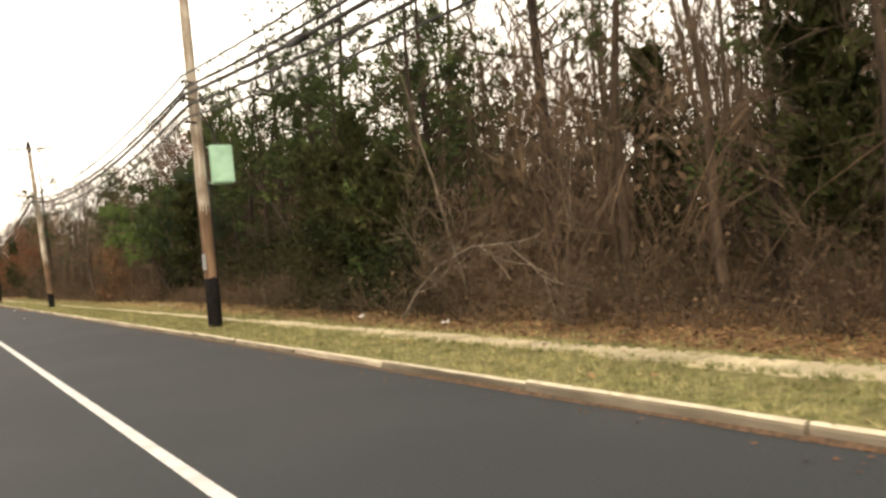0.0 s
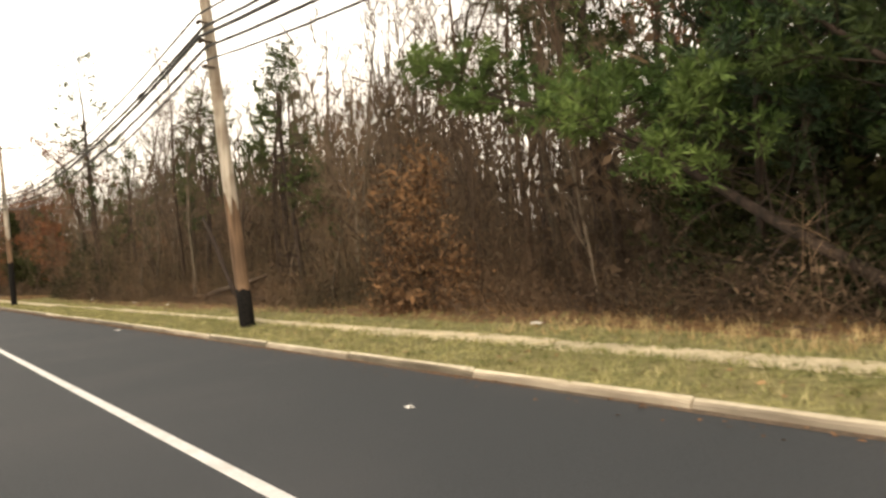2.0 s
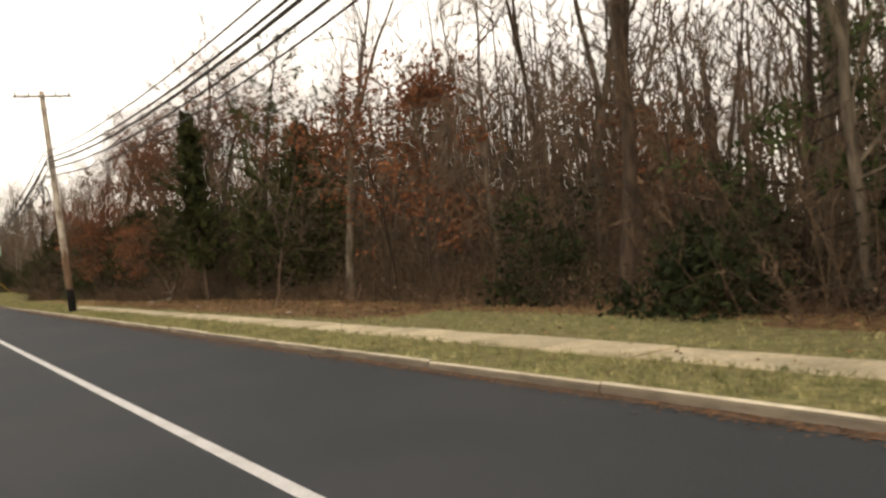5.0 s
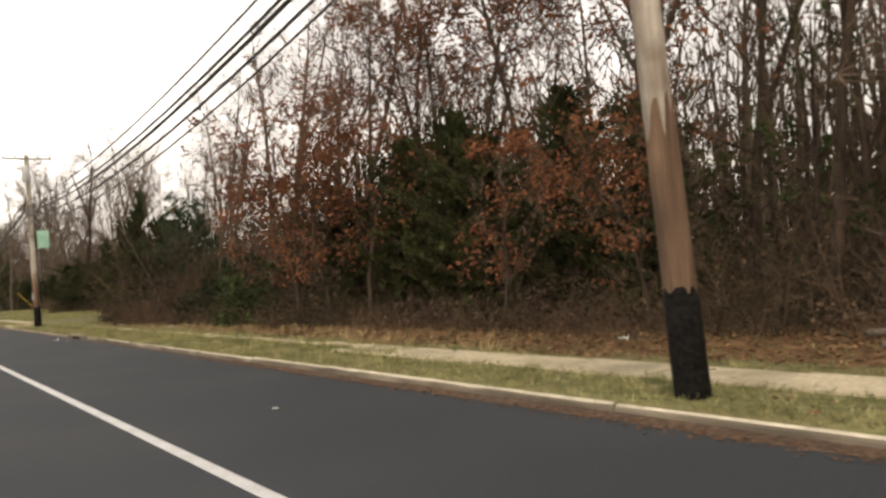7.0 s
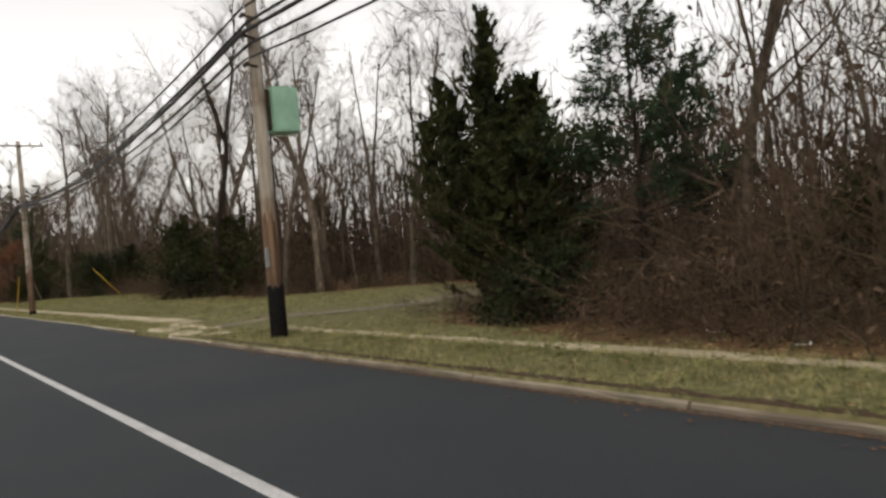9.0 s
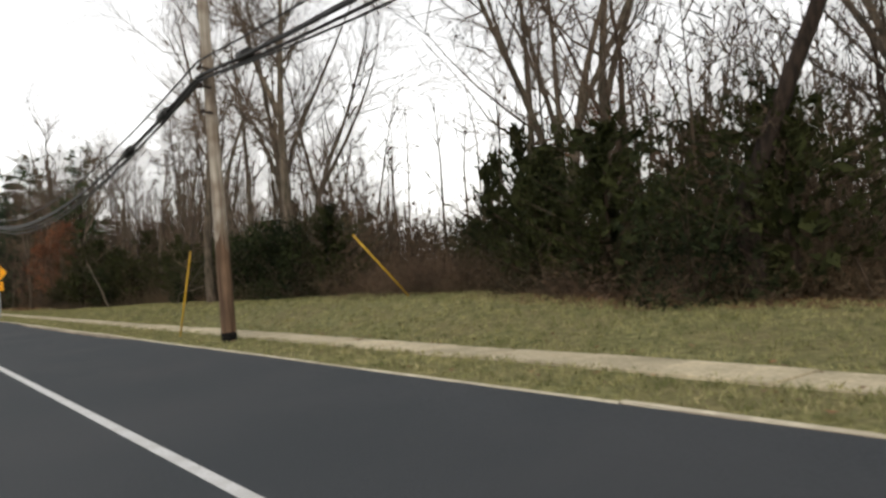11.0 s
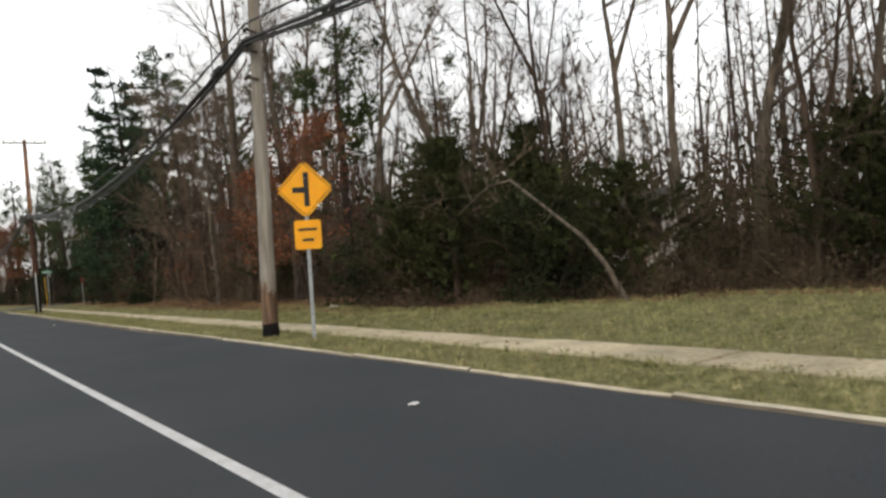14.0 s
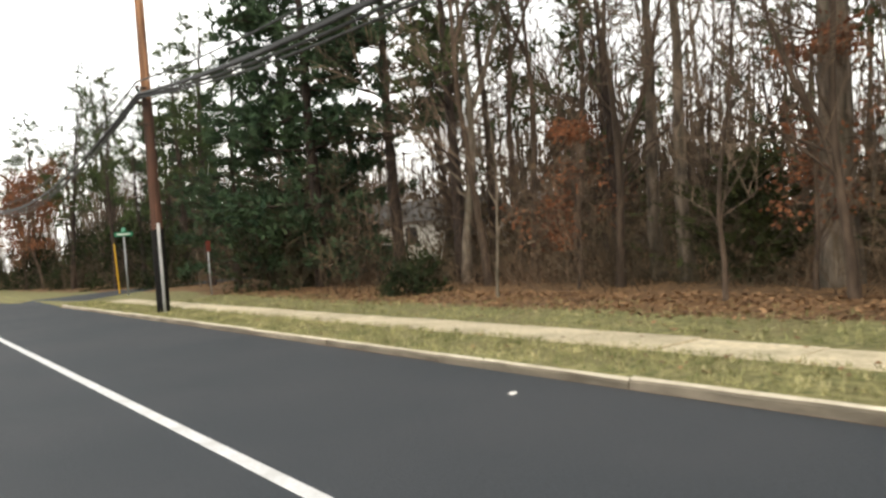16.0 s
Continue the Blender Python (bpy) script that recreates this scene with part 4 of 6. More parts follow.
# trees that stand out, one by one: kind, variant, x, y, turn, size, lean
for kind, variant, x, y, turn, size, lx, ly in (
        # first stretch: big pine, cedar clump, leaning pines' neighbours
        ("pine_tree", 2, 14.4, 15.3, 20, 1.15, -1, 0), ("bare_tree", 4, 10.6, 5.0, 20, 0.9, 0, 0), ("bare_tree", 3, 11.4, 8.0, 80, 0.9, 0, 0),
        ("cedar_tree", 6, 11.4, 21.0, 60, 1.0, 0, 0), ("cedar_tree", 6, 11.2, 18.4, 160, 0.72, 0, 0), ("cedar_tree", 4, 10.6, 20.4, 60, 0.62, 0, 0), ("pine_tree", 1, 12.4, 23.6, 10, 0.85, 0, 0),
        ("evergreen_shrub", 0, 10.2, 16.4, 30, 0.8, 0, 0), ("pine_tree", 1, 13.0, 27.0, 70, 0.9, 0, 0),
        ("cedar_tree", 0, 10.9, 36.8, 0, 0.95, 0, 0), ("pine_tree", 5, 10.6, 18.4, 0, 0.8, 0, 0), ("pine_tree", 0, 12.3, 33.2, 0, 0.95, 0, 0), ("pine_tree", 2, 13.4, 31.4, 60, 0.9, 0, 0), ("pine_tree", 1, 12.0, 30.0, 120, 0.95, 0, 0), ("pine_tree", 0, 12.8, 35.6, 220, 0.9, 0, 0), ("pine_tree", 6, 11.2, 42.4, 70, 0.9, 0, 0), ("pine_tree", 4, 12.5, 41.6, 70, 0.84, 0, 0), ("pine_tree", 4, 11.8, 39.9, 190, 0.62, 0, 0), ("pine_tree", 4, 13.8, 43.4, 10, 0.9, 0, 0), ("evergreen_shrub", 5, 10.1, 50.2, 0, 1.0, 0, 0), ("evergreen_shrub", 0, 11.5, 41.8, 30, 0.85, 0, 0), ("evergreen_shrub", 1, 12.0, 43.8, 130, 0.8, 0, 0), ("evergreen_shrub", 2, 11.4, 40.0, 230, 0.9, 0, 0), ("evergreen_shrub", 1, 12.2, 31.6, 30, 0.8, 0, 0), ("evergreen_shrub", 1, 12.4, 29.4, 130, 0.85, 0, 0), ("evergreen_shrub", 0, 12.0, 33.8, 230, 1.0, 0, 0), ("pine_tree", 0, 15.5, 49.0, 200, 0.9, 0, 0),
        ("pine_tree", 0, 14.0, 35.0, 40, 1.0, 0, 0), ("pine_tree", 1, 15.0, 31.0, 40, 1.05, 0, 0),
        ("pine_tree", 2, 16.0, 44.0, 0, 1.0, 0, 0), ("cedar_tree", 4, 12.4, 41.3, 200, 0.85, 0, 0), ("cedar_tree", 3, 12.7, 43.4, 20, 0.8, 0, 0),
        ("pine_tree", 7, 16.6, 50.6, 30, 0.95, 0, 0), ("pine_tree", 7, 19.2, 55.6, 130, 1.0, 0, 0), ("bare_tree", 3, 13.4, 48.4, 70, 0.95, 0, 0), ("bare_tree", 4, 14.6, 51.6, 10, 1.1, 0, 0), ("bare_tree", 3, 15.4, 54.4, 200, 1.0, 0, 0), ("oak_tree", 2, 14.2, 46.8, 60, 0.9, 0, 0),
        ("pine_tree", 7, 14.6, 27.4, 0, 0.95, 0, 0), ("pine_tree", 7, 16.4, 31.6, 120, 1.0, 0, 0), ("pine_tree", 7, 15.6, 23.0, 60, 0.9, 0, 0), ("pine_tree", 7, 17.6, 37.0, 200, 1.0, 0, 0), ("pine_tree", 7, 19.0, 26.0, 300, 1.05, 0, 0),
        ("pine_tree", 7, 17.0, 72.5, 300, 0.9, 0, 0), ("pine_tree", 7, 16.5, 83.0, 100, 0.9, 0, 0), ("pine_tree", 7, 18.5, 92.0, 20, 0.9, 0, 0),
        # second stretch
        ("bare_tree", 2, 12.2, 73.4, 0, 1.0, 0, 0), ("bare_tree", 0, 12.6, 81.0, 60, 1.0, 0, 0), ("pine_tree", 0, 14.0, 76.5, 0, 0.9, 0, 0),
        ("evergreen_shrub", 1, 11.2, 89.8, 0, 1.15, 0, 0), ("evergreen_shrub", 0, 11.0, 85.6, 40, 1.0, 0, 0), ("evergreen_shrub", 1, 11.6, 93.0, 200, 0.9, 0, 0),
        ("evergreen_shrub", 2, 10.8, 97.0, 10, 1.1, 0, 0), ("evergreen_shrub", 1, 11.8, 102.0, 80, 0.8, 0, 0), ("pine_tree", 1, 13.0, 87.0, 10, 0.95, 0, 0),
        ("pine_tree", 0, 13.6, 92.0, 30, 0.9, 0, 0), ("oak_tree", 2, 12.2, 99.9, 0, 1.15, 0, 0), ("oak_tree", 1, 11.2, 105.5, 0, 1.0, 0, 0), ("oak_tree", 0, 12.0, 108.8, 50, 1.0, 0, 0),
        # third stretch: narrow cedars, pines, oaks
        ("cedar_tree", 9, 10.7, 122.3, 90, 1.0, -3, 0), ("cedar_tree", 0, 11.9, 119.4, 200, 0.78, 0, 0), ("cedar_tree", 1, 12.8, 116.6, 10, 0.95, 0, 0),
        ("pine_tree", 0, 13.2, 122.0, 10, 1.0, 0, 0), ("pine_tree", 1, 14.6, 118.6, 50, 0.9, 0, 0), ("oak_tree", 2, 14.2, 134.5, 30, 1.0, 0, 0), ("oak_tree", 2, 13.2, 138.6, 130, 0.9, 0, 0),
        ("oak_tree", 4, 14.6, 131.8, 40, 1.0, 0, 0), ("oak_tree", 4, 13.8, 137.2, 160, 0.95, 0, 0), ("oak_tree", 4, 15.0, 142.6, 260, 0.95, 0, 0), ("oak_tree", 4, 13.0, 148.0, 80, 0.9, 0, 0), ("oak_tree", 4, 15.4, 127.4, 300, 0.95, 0, 0), ("pine_tree", 3, 12.6, 125.2, 20, 0.65, 0, 0), ("pine_tree", 3, 13.4, 129.8, 120, 0.7, 0, 0), ("evergreen_shrub", 4, 12.8, 133.4, 220, 0.95, 0, 0), ("bare_tree", 4, 14.0, 129.2, 0, 1.0, 0, 0), ("oak_tree", 0, 10.8, 131.6, 0, 0.6, 0, 0),
        ("oak_tree", 0, 11.0, 141.6, 220, 0.95, 0, 0), ("cedar_tree", 5, 11.9, 138.4, 40, 0.72, 0, 0), ("cedar_tree", 5, 12.6, 135.0, 100, 0.7, 0, 0), ("cedar_tree", 3, 11.3, 136.6, 10, 0.8, 0, 0), ("cedar_tree", 3, 12.2, 132.6, 10, 0.8, 0, 0), ("cedar_tree", 3, 12.4, 141.6, 90, 0.95, 0, 0), ("oak_tree", 3, 10.7, 143.4, 0, 0.72, 0, 0), ("oak_tree", 1, 11.0, 146.6, 130, 0.85, 0, 0), ("cedar_tree", 4, 12.2, 144.6, 0, 0.9, 0, 0), ("oak_tree", 1, 10.2, 134.9, 60, 0.7, 0, 0),
        ("oak_tree", 0, 10.6, 145.4, 310, 0.95, 0, 0), ("evergreen_shrub", 4, 10.0, 148.4, 0, 0.9, 0, 0),
        ("evergreen_shrub", 1, 10.6, 150.6, 20, 0.75, 0, 0), ("evergreen_shrub", 2, 10.2, 153.0, 0, 1.0, 0, 0), ("bare_tree", 2, 14.0, 159.8, 0, 1.0, 0, 0), ("tall_tree", 2, 14.2, 155.5, 50, 0.9, 0, 0),
        ("tall_tree", 1, 14.4, 153.2, 0, 0.85, 0, 0), ("bare_tree", 5, 14.6, 163.4, 0, 0.95, 0, 0), ("bare_tree", 1, 13.0, 157.4, 0, 0.9, 0, 0),
        ("cedar_tree", 7, 11.5, 168.1, 240, 1.0, 0, 0), ("cedar_tree", 3, 11.2, 166.4, 240, 0.8, 0, 0), ("pine_tree", 4, 13.4, 164.9, 130, 0.8, 0, 0), ("cedar_tree", 2, 14.0, 168.6, 10, 1.2, 0, 0),
        ("cedar_tree", 4, 12.6, 159.6, 10, 0.5, 0, 0), ("evergreen_shrub", 2, 9.8, 164.6, 0, 0.9, 0, 0),
        # lawn: shrubs and tall trunks
        ("bare_tree", 5, 20.0, 184.0, 0, 0.95, 0, 0), ("bare_tree", 1, 21.6, 181.0, 50, 0.9, 0, 0), ("bare_tree", 0, 17.5, 188.4, 90, 0.95, 0, 0), ("bare_tree", 3, 22.5, 186.0, 10, 1.0, 0, 0), ("bare_tree", 5, 19.0, 190.5, 200, 1.0, 0, 0), ("bare_tree", 1, 21.0, 177.8, 200, 0.95, 0, 0),
        ("tall_tree", 2, 18.4, 203.2, 40, 0.95, 0, 0), ("bare_tree", 5, 16.8, 200.3, 60, 1.1, 0, 0), ("bare_tree", 1, 19.6, 202.4, 160, 1.1, 0, 0), ("bare_tree", 5, 15.5, 198.6, 200, 1.0, 0, 0), ("bare_tree", 1, 15.5, 151.5, 60, 1.05, 0, 0), ("bare_tree", 5, 14.2, 147.6, 10, 1.0, 0, 0), ("oak_tree", 2, 14.8, 144.4, 0, 0.95, 0, 0), ("tall_tree", 1, 19.6, 200.6, 0, 1.0, 0, 0), ("tall_tree", 2, 21.0, 204.4, 40, 1.0, 0, 0), ("cedar_tree", 2, 13.6, 197.6, 40, 0.8, 0, 0), ("cedar_tree", 8, 14.3, 199.2, 40, 0.82, 0, 0), ("cedar_tree", 4, 12.8, 195.0, 140, 0.85, 0, 0), ("evergreen_shrub", 1, 12.2, 192.6, 40, 0.8, 0, 0), ("cedar_tree", 4, 14.2, 191.6, 20, 0.9, 0, 0), ("cedar_tree", 4, 20.5, 207.5, 20, 0.7, 0, 0), ("evergreen_shrub", 1, 22.5, 211.0, 20, 0.9, 0, 0), ("evergreen_shrub", 3, 25.0, 214.0, 20, 0.8, 0, 0),
        ("tall_tree", 2, 10.5, 213.3, 90, 0.95, 0, 0), ("tall_tree", 1, 17.0, 220.4, 200, 1.0, 0, 0), ("tall_tree", 0, 12.9, 210.9, 10, 0.95, 0, 0), ("tall_tree", 1, 15.0, 215.1, 40, 0.95, 0, 0), ("tall_tree", 2, 14.0, 217.5, 40, 0.9, 0, 0),
        ("tall_tree", 1, 16.4, 224.4, 100, 1.05, -4, 0), ("bare_tree", 0, 15.6, 232.0, 0, 0.95, 0, 0), ("bare_tree", 5, 16.0, 229.0, 0, 1.0, 0, 0),
        ("bare_tree", 4, 15.8, 235.5, 0, 1.0, 0, 0), ("bare_tree", 1, 16.2, 239.0, 60, 1.05, 0, 0), ("bare_tree", 3, 15.6, 243.5, 60, 1.0, 0, 0),
        ("evergreen_shrub", 3, 13.2, 211.6, 70, 0.8, 0, 0), ("cedar_tree", 3, 13.8, 209.6, 10, 0.62, 0, 0), ("evergreen_shrub", 3, 12.2, 209.9, 20, 0.78, 0, 0), ("evergreen_shrub", 3, 12.0, 212.0, 50, 0.72, 0, 0),
        ("evergreen_shrub", 1, 12.0, 214.2, 90, 0.62, 0, 0), ("cedar_tree", 4, 12.2, 216.3, 0, 0.52, 0, 0), ("evergreen_shrub", 0, 11.8, 218.2, 140, 0.85, 0, 0), ("evergreen_shrub", 1, 11.9, 220.3, 190, 0.6, 0, 0), ("cedar_tree", 4, 13.2, 222.2, 80, 0.55, 0, 0), ("cedar_tree", 4, 13.3, 219.3, 30, 0.68, 0, 0), ("cedar_tree", 4, 13.0, 217.1, 150, 0.6, 0, 0), ("cedar_tree", 3, 14.2, 220.9, 250, 0.55, 0, 0), ("evergreen_shrub", 1, 14.4, 224.2, 190, 0.8, 0, 0),
        ("cedar_tree", 8, 14.8, 230.6, 10, 0.74, 0, 0), ("cedar_tree", 4, 15.8, 232.6, 40, 0.8, 0, 0), ("cedar_tree", 4, 14.4, 228.4, 140, 0.55, 0, 0), ("pine_tree", 7, 14.0, 253.0, 40, 0.95, 0, 0), ("pine_tree", 7, 16.5, 265.0, 140, 0.95, 0, 0), ("bare_tree", 5, 17.5, 238.0, 0, 1.1, 0, 0), ("bare_tree", 1, 19.0, 243.0, 90, 1.15, 0, 0), ("bare_tree", 0, 15.6, 247.2, 40, 1.05, 0, 0), ("bare_tree", 5, 18.0, 251.0, 200, 1.1, 0, 0), ("bare_tree", 1, 20.0, 236.0, 10, 1.1, 0, 0), ("evergreen_shrub", 1, 17.0, 230.4, 60, 0.9, 0, 0), ("evergreen_shrub", 0, 16.8, 233.6, 60, 1.1, 0, 0),
        ("cedar_tree", 4, 16.6, 234.6, 30, 0.85, 0, 0), ("cedar_tree", 4, 14.2, 239.2, 30, 0.72, 0, 0), ("cedar_tree", 3, 13.6, 241.2, 200, 0.62, 2, 0), ("cedar_tree", 3, 12.0, 243.4, 90, 0.8, 0, 0), ("cedar_tree", 4, 12.2, 245.6, 320, 0.75, -3, 2), ("cedar_tree", 3, 13.8, 246.6, 10, 0.9, 0, 0), ("evergreen_shrub", 3, 12.8, 240.6, 10, 0.7, 0, 0), ("cedar_tree", 4, 14.6, 243.4, 70, 0.9, 0, 0), ("evergreen_shrub", 1, 11.4, 247.8, 0, 0.65, 0, 0), ("cedar_tree", 3, 17.6, 246.6, 30, 1.0, 0, 0),
        # last stretch: brown woods, then white pines at the side street
        ("oak_tree", 3, 11.6, 251.8, 30, 0.85, 0, 0), ("oak_tree", 1, 10.9, 254.8, 30, 0.9, 0, 0), ("oak_tree", 0, 12.4, 259.6, 200, 0.8, 0, 0), ("oak_tree", 1, 12.6, 259.0, 40, 0.9, 0, 0),
        ("tall_tree", 0, 13.0, 255.9, 130, 0.8, 0, 0), ("tall_tree", 3, 13.4, 263.5, 0, 1.12, 0, 0), ("tall_tree", 2, 14.0, 267.0, 30, 0.85, -2, 0), ("bare_tree", 4, 13.0, 268.1, 30, 1.05, 0, 0),
        ("bare_tree", 1, 12.6, 260.2, 30, 1.05, 0, 0), ("bare_tree", 3, 13.0, 272.6, 200, 1.0, 0, 0), ("tall_tree", 1, 14.6, 257.8, 20, 0.9, 0, 0), ("tall_tree", 2, 15.0, 268.6, 20, 0.9, 0, 0),
        ("oak_tree", 1, 12.4, 268.8, 130, 0.65, 0, 0), ("oak_tree", 1, 12.8, 263.6, 10, 0.75, 0, 0), ("cedar_tree", 4, 13.4, 257.4, 0, 0.6, 0, 0), ("cedar_tree", 4, 14.0, 261.4, 90, 0.65, 0, 0), ("cedar_tree", 4, 14.2, 265.6, 200, 0.6, 0, 0),
        ("white_pine", 2, 14.2, 278.8, 20, 1.1, 0, 0), ("white_pine", 1, 12.4, 281.2, 0, 1.15, 0, 0), ("white_pine", 0, 13.5, 284.4, 120, 0.85, 0, 0), ("white_pine", 1, 11.6, 287.0, 60, 0.75, 0, 0), ("evergreen_shrub", 2, 10.9, 273.2, 0, 0.7, 0, 0), ("evergreen_shrub", 1, 11.2, 282.4, 0, 0.9, 0, 0),
        ("evergreen_shrub", 3, 11.4, 296.0, 0, 0.9, 0, 0), ("evergreen_shrub", 3, 10.6, 302.5, 90, 1.0, 0, 0), ("evergreen_shrub", 3, 10.2, 312.0, 200, 1.0, 0, 0), ("evergreen_shrub", 3, 9.8, 321.0, 30, 1.0, 0, 0), ("evergreen_shrub", 3, 9.6, 327.0, 120, 1.1, 0, 0), ("pine_tree", 7, 12.6, 293.0, 20, 0.95, 0, 0), ("pine_tree", 1, 10.6, 297.0, 0, 1.0, 0, 0), ("pine_tree", 7, 14.0, 301.0, 90, 1.0, 0, 0), ("pine_tree", 2, 11.4, 306.0, 150, 0.95, 0, 0), ("pine_tree", 0, 9.6, 310.0, 0, 1.05, 0, 0), ("pine_tree", 7, 12.6, 313.0, 210, 1.05, 0, 0), ("oak_tree", 3, 8.8, 316.0, 0, 1.1, 0, 0), ("oak_tree", 0, 8.4, 321.0, 90, 1.2, 0, 0), ("pine_tree", 7, 10.0, 326.0, 280, 1.0, 0, 0), ("white_pine", 1, 16.0, 310.0, 0, 0.95, 0, 0),
        ("pine_tree", 2, 12.0, 322.0, 0, 0.9, 0, 0), ("oak_tree", 2, 9.5, 330.0, 0, 1.0, 0, 0), ("oak_tree", 1, 10.0, 338.0, 0, 1.3, 0, 0), ("pine_tree", 2, 11.0, 334.0, 0, 1.0, 0, 0), ("oak_tree", 3, 4.5, 337.0, 0, 1.1, 0, 0), ("pine_tree", 7, 6.5, 341.0, 0, 0.9, 0, 0), ("oak_tree", 0, 1.5, 345.0, 90, 1.2, 0, 0), ("pine_tree", 2, 3.0, 351.0, 0, 0.9, 0, 0), ("bare_tree", 5, 0.0, 353.0, 0, 1.0, 0, 0), ("bare_tree", 1, 5.5, 333.0, 0, 1.0, 0, 0), ("evergreen_shrub", 3, 7.4, 330.0, 0, 0.8, 0, 0), ("evergreen_shrub", 3, 5.0, 335.0, 90, 0.8, 0, 0), ("evergreen_shrub", 3, 1.8, 341.0, 190, 0.9, 0, 0)):
    plant(kind, variant, x, y, turn, size, lx, ly, "tall mound of dry brown vines over a bush" if (kind, variant) == ("evergreen_shrub", 5) else "")
    TAKEN.append((x, y, 1.0))


def lone(name, parts_list, label, category, group, x, y, z=None):
    ob = tree_thing(name, parts_list, label, category, group)
    ob.matrix_basis = pose(x, y, ground_z(x, y) if z is None else z)
    TAKEN.append((x, y, 0.8))
    return ob


# pines that lean out over the verge
LEAN = "dark pine leaning far over with bright green needle tufts"
lone("pine_tree", pine(161, 8.5, 0.11, 0.5, limbs=34, reach=0.26, tuft=20, close=8, tip=0.55, needle=0.24, thick=0.03, mat=NEEDLE_BRIGHT, line=[(0, 0, -0.2), (0, 1.3, 0.62), (-0.05, 2.6, 1.45), (-0.1, 4.0, 2.4), (-0.2, 5.6, 3.4), (-0.3, 8.0, 4.3), (-0.4, 9.8, 5.2)]),
     LEAN, "pine tree", "pines in the wood", 10.6, 39.2)
lone("pine_tree", pine(162, 7.5, 0.10, 0.45, limbs=28, reach=0.27, tuft=18, close=7, tip=0.55, needle=0.24, thick=0.03, mat=NEEDLE, line=[(0, 0, -0.2), (-0.1, 1.4, 0.9), (-0.2, 2.8, 1.9), (-0.3, 5.4, 4.2), (-0.4, 7.2, 6.4)]),
     LEAN, "pine tree", "pines in the wood", 10.9, 35.6)
lone("pine_tree", pine(163, 11, 0.09, 0.5, limbs=26, reach=0.2, tuft=8, line=[(0, 0, -0.2), (-0.2, 1.5, 1.6), (-0.3, 3.1, 3.1), (-0.4, 4.5, 4.25), (-0.4, 8.0, 6.2), (-0.4, 11.0, 7.4)]),
     LEAN, "pine tree", "pines in the wood", 11.2, 22.6)
# a bent sapling that arches to the ground, and a pale dead one
lone("sapling", bare_tree(164, 5.5, 0.028, bark=PALE_WOOD, fork=0, limbs=18, subs=4, twigs=7, low=0.15, reach=0.8,
                          line=[(0, 0, -0.1), (0, -0.8, 0.6), (0, -1.7, 1.1), (0, -2.8, 1.4), (0, -3.8, 1.4), (0, -4.5, 0.95), (0, -5.2, 0.4)]),
     "pale leafless sapling bent over in an arch", "sapling", "saplings in the wood", 8.75, 14.2)
lone("bare_tree", bare_tree(165, 6, 0.06, bark=BARK_BROWN, fork=0.35, limbs=14, subs=5, twigs=6, low=0.15, reach=1.3, spread=1.2), "pale dead tree with long spreading bare branches",
     "tree", "bare trees in the wood", 11.0, 115.4)
lone("bare_tree", bare_tree(169, 12, 0.21, fork=0.3, limbs=14, low=0.3, bark=BARK_BROWN, spread=0.8, reach=1.1, bend=0.06), "thick brown-barked tree forking into several heavy stems",
     "tree", "bare trees in the wood", 13.0, 126.6)
lone("bare_tree", bare_tree(166, 12, 0.22, fork=0.6, limbs=11, low=0.5, bark=BARK_PINE,
                            line=[(0, 0, -0.2), (0.1, 0.2, 1.8), (0, -0.9, 3.8), (0.1, -2.0, 6.0), (0, -3.0, 8.2), (0.1, -3.9, 10.2), (0, -5.0, 12.5)]),
     "dark dead tree leaning over with broken limbs", "tree", "bare trees in the wood", 13.5, 192.0)
lone("bare_tree", bare_tree(167, 7.5, 0.05, fork=0.3, limbs=12, subs=4, twigs=5, low=0.2, reach=1.1, spread=1.1,
                            line=[(0, 0, -0.1), (-0.1, -0.8, 0.7), (-0.2, -2.4, 0.9), (-0.2, -4.2, 1.6), (-0.2, -5.8, 2.35), (-0.2, -7.6, 2.2), (-0.2, -9.4, 1.8)]),
     "pale fallen tree propped on its branches at the lawn's edge", "tree", "bare trees in the wood", 10.3, 217.0).scale = (0.66, 0.66, 0.66)
lone("bare_tree", bare_tree(168, 7.5, 0.075, fork=0, limbs=11, subs=4, twigs=4, low=0.3, reach=1.0, spread=1.2,
                            line=[(0.4, 0, -0.1), (0.1, 0.4, 1.0), (0, 1.0, 1.75), (-0.1, 2.0, 2.5), (-0.2, 3.6, 3.65), (-0.2, 4.6, 3.6), (-0.3, 5.7, 3.1), (-0.3, 7.6, 2.2)]),
     "pale dead tree arching over in front of dark cedars", "tree", "bare trees in the wood", 11.9, 237.6).scale = (0.8, 0.8, 0.8)

EVERGREENS = [(o.location.x, o.location.y) for o in bpy.data.objects if o.parent is None and o.name.split(".")[0] in ("cedar_tree", "evergreen_shrub") and o.location.x < wood_edge(o.location.y) + 3]
EVERGREENS += [(10.6, 39.2), (10.6, 41.5), (10.5, 44.0), (10.9, 35.6), (10.8, 37.8), (11.2, 22.6), (10.9, 25.0)]


def before_evergreen(x, y):
    return any(-1.3 < b - y < 1.5 + 2 * (a - x) and a - 3 < x < a + 0.5 for a, b in EVERGREENS)


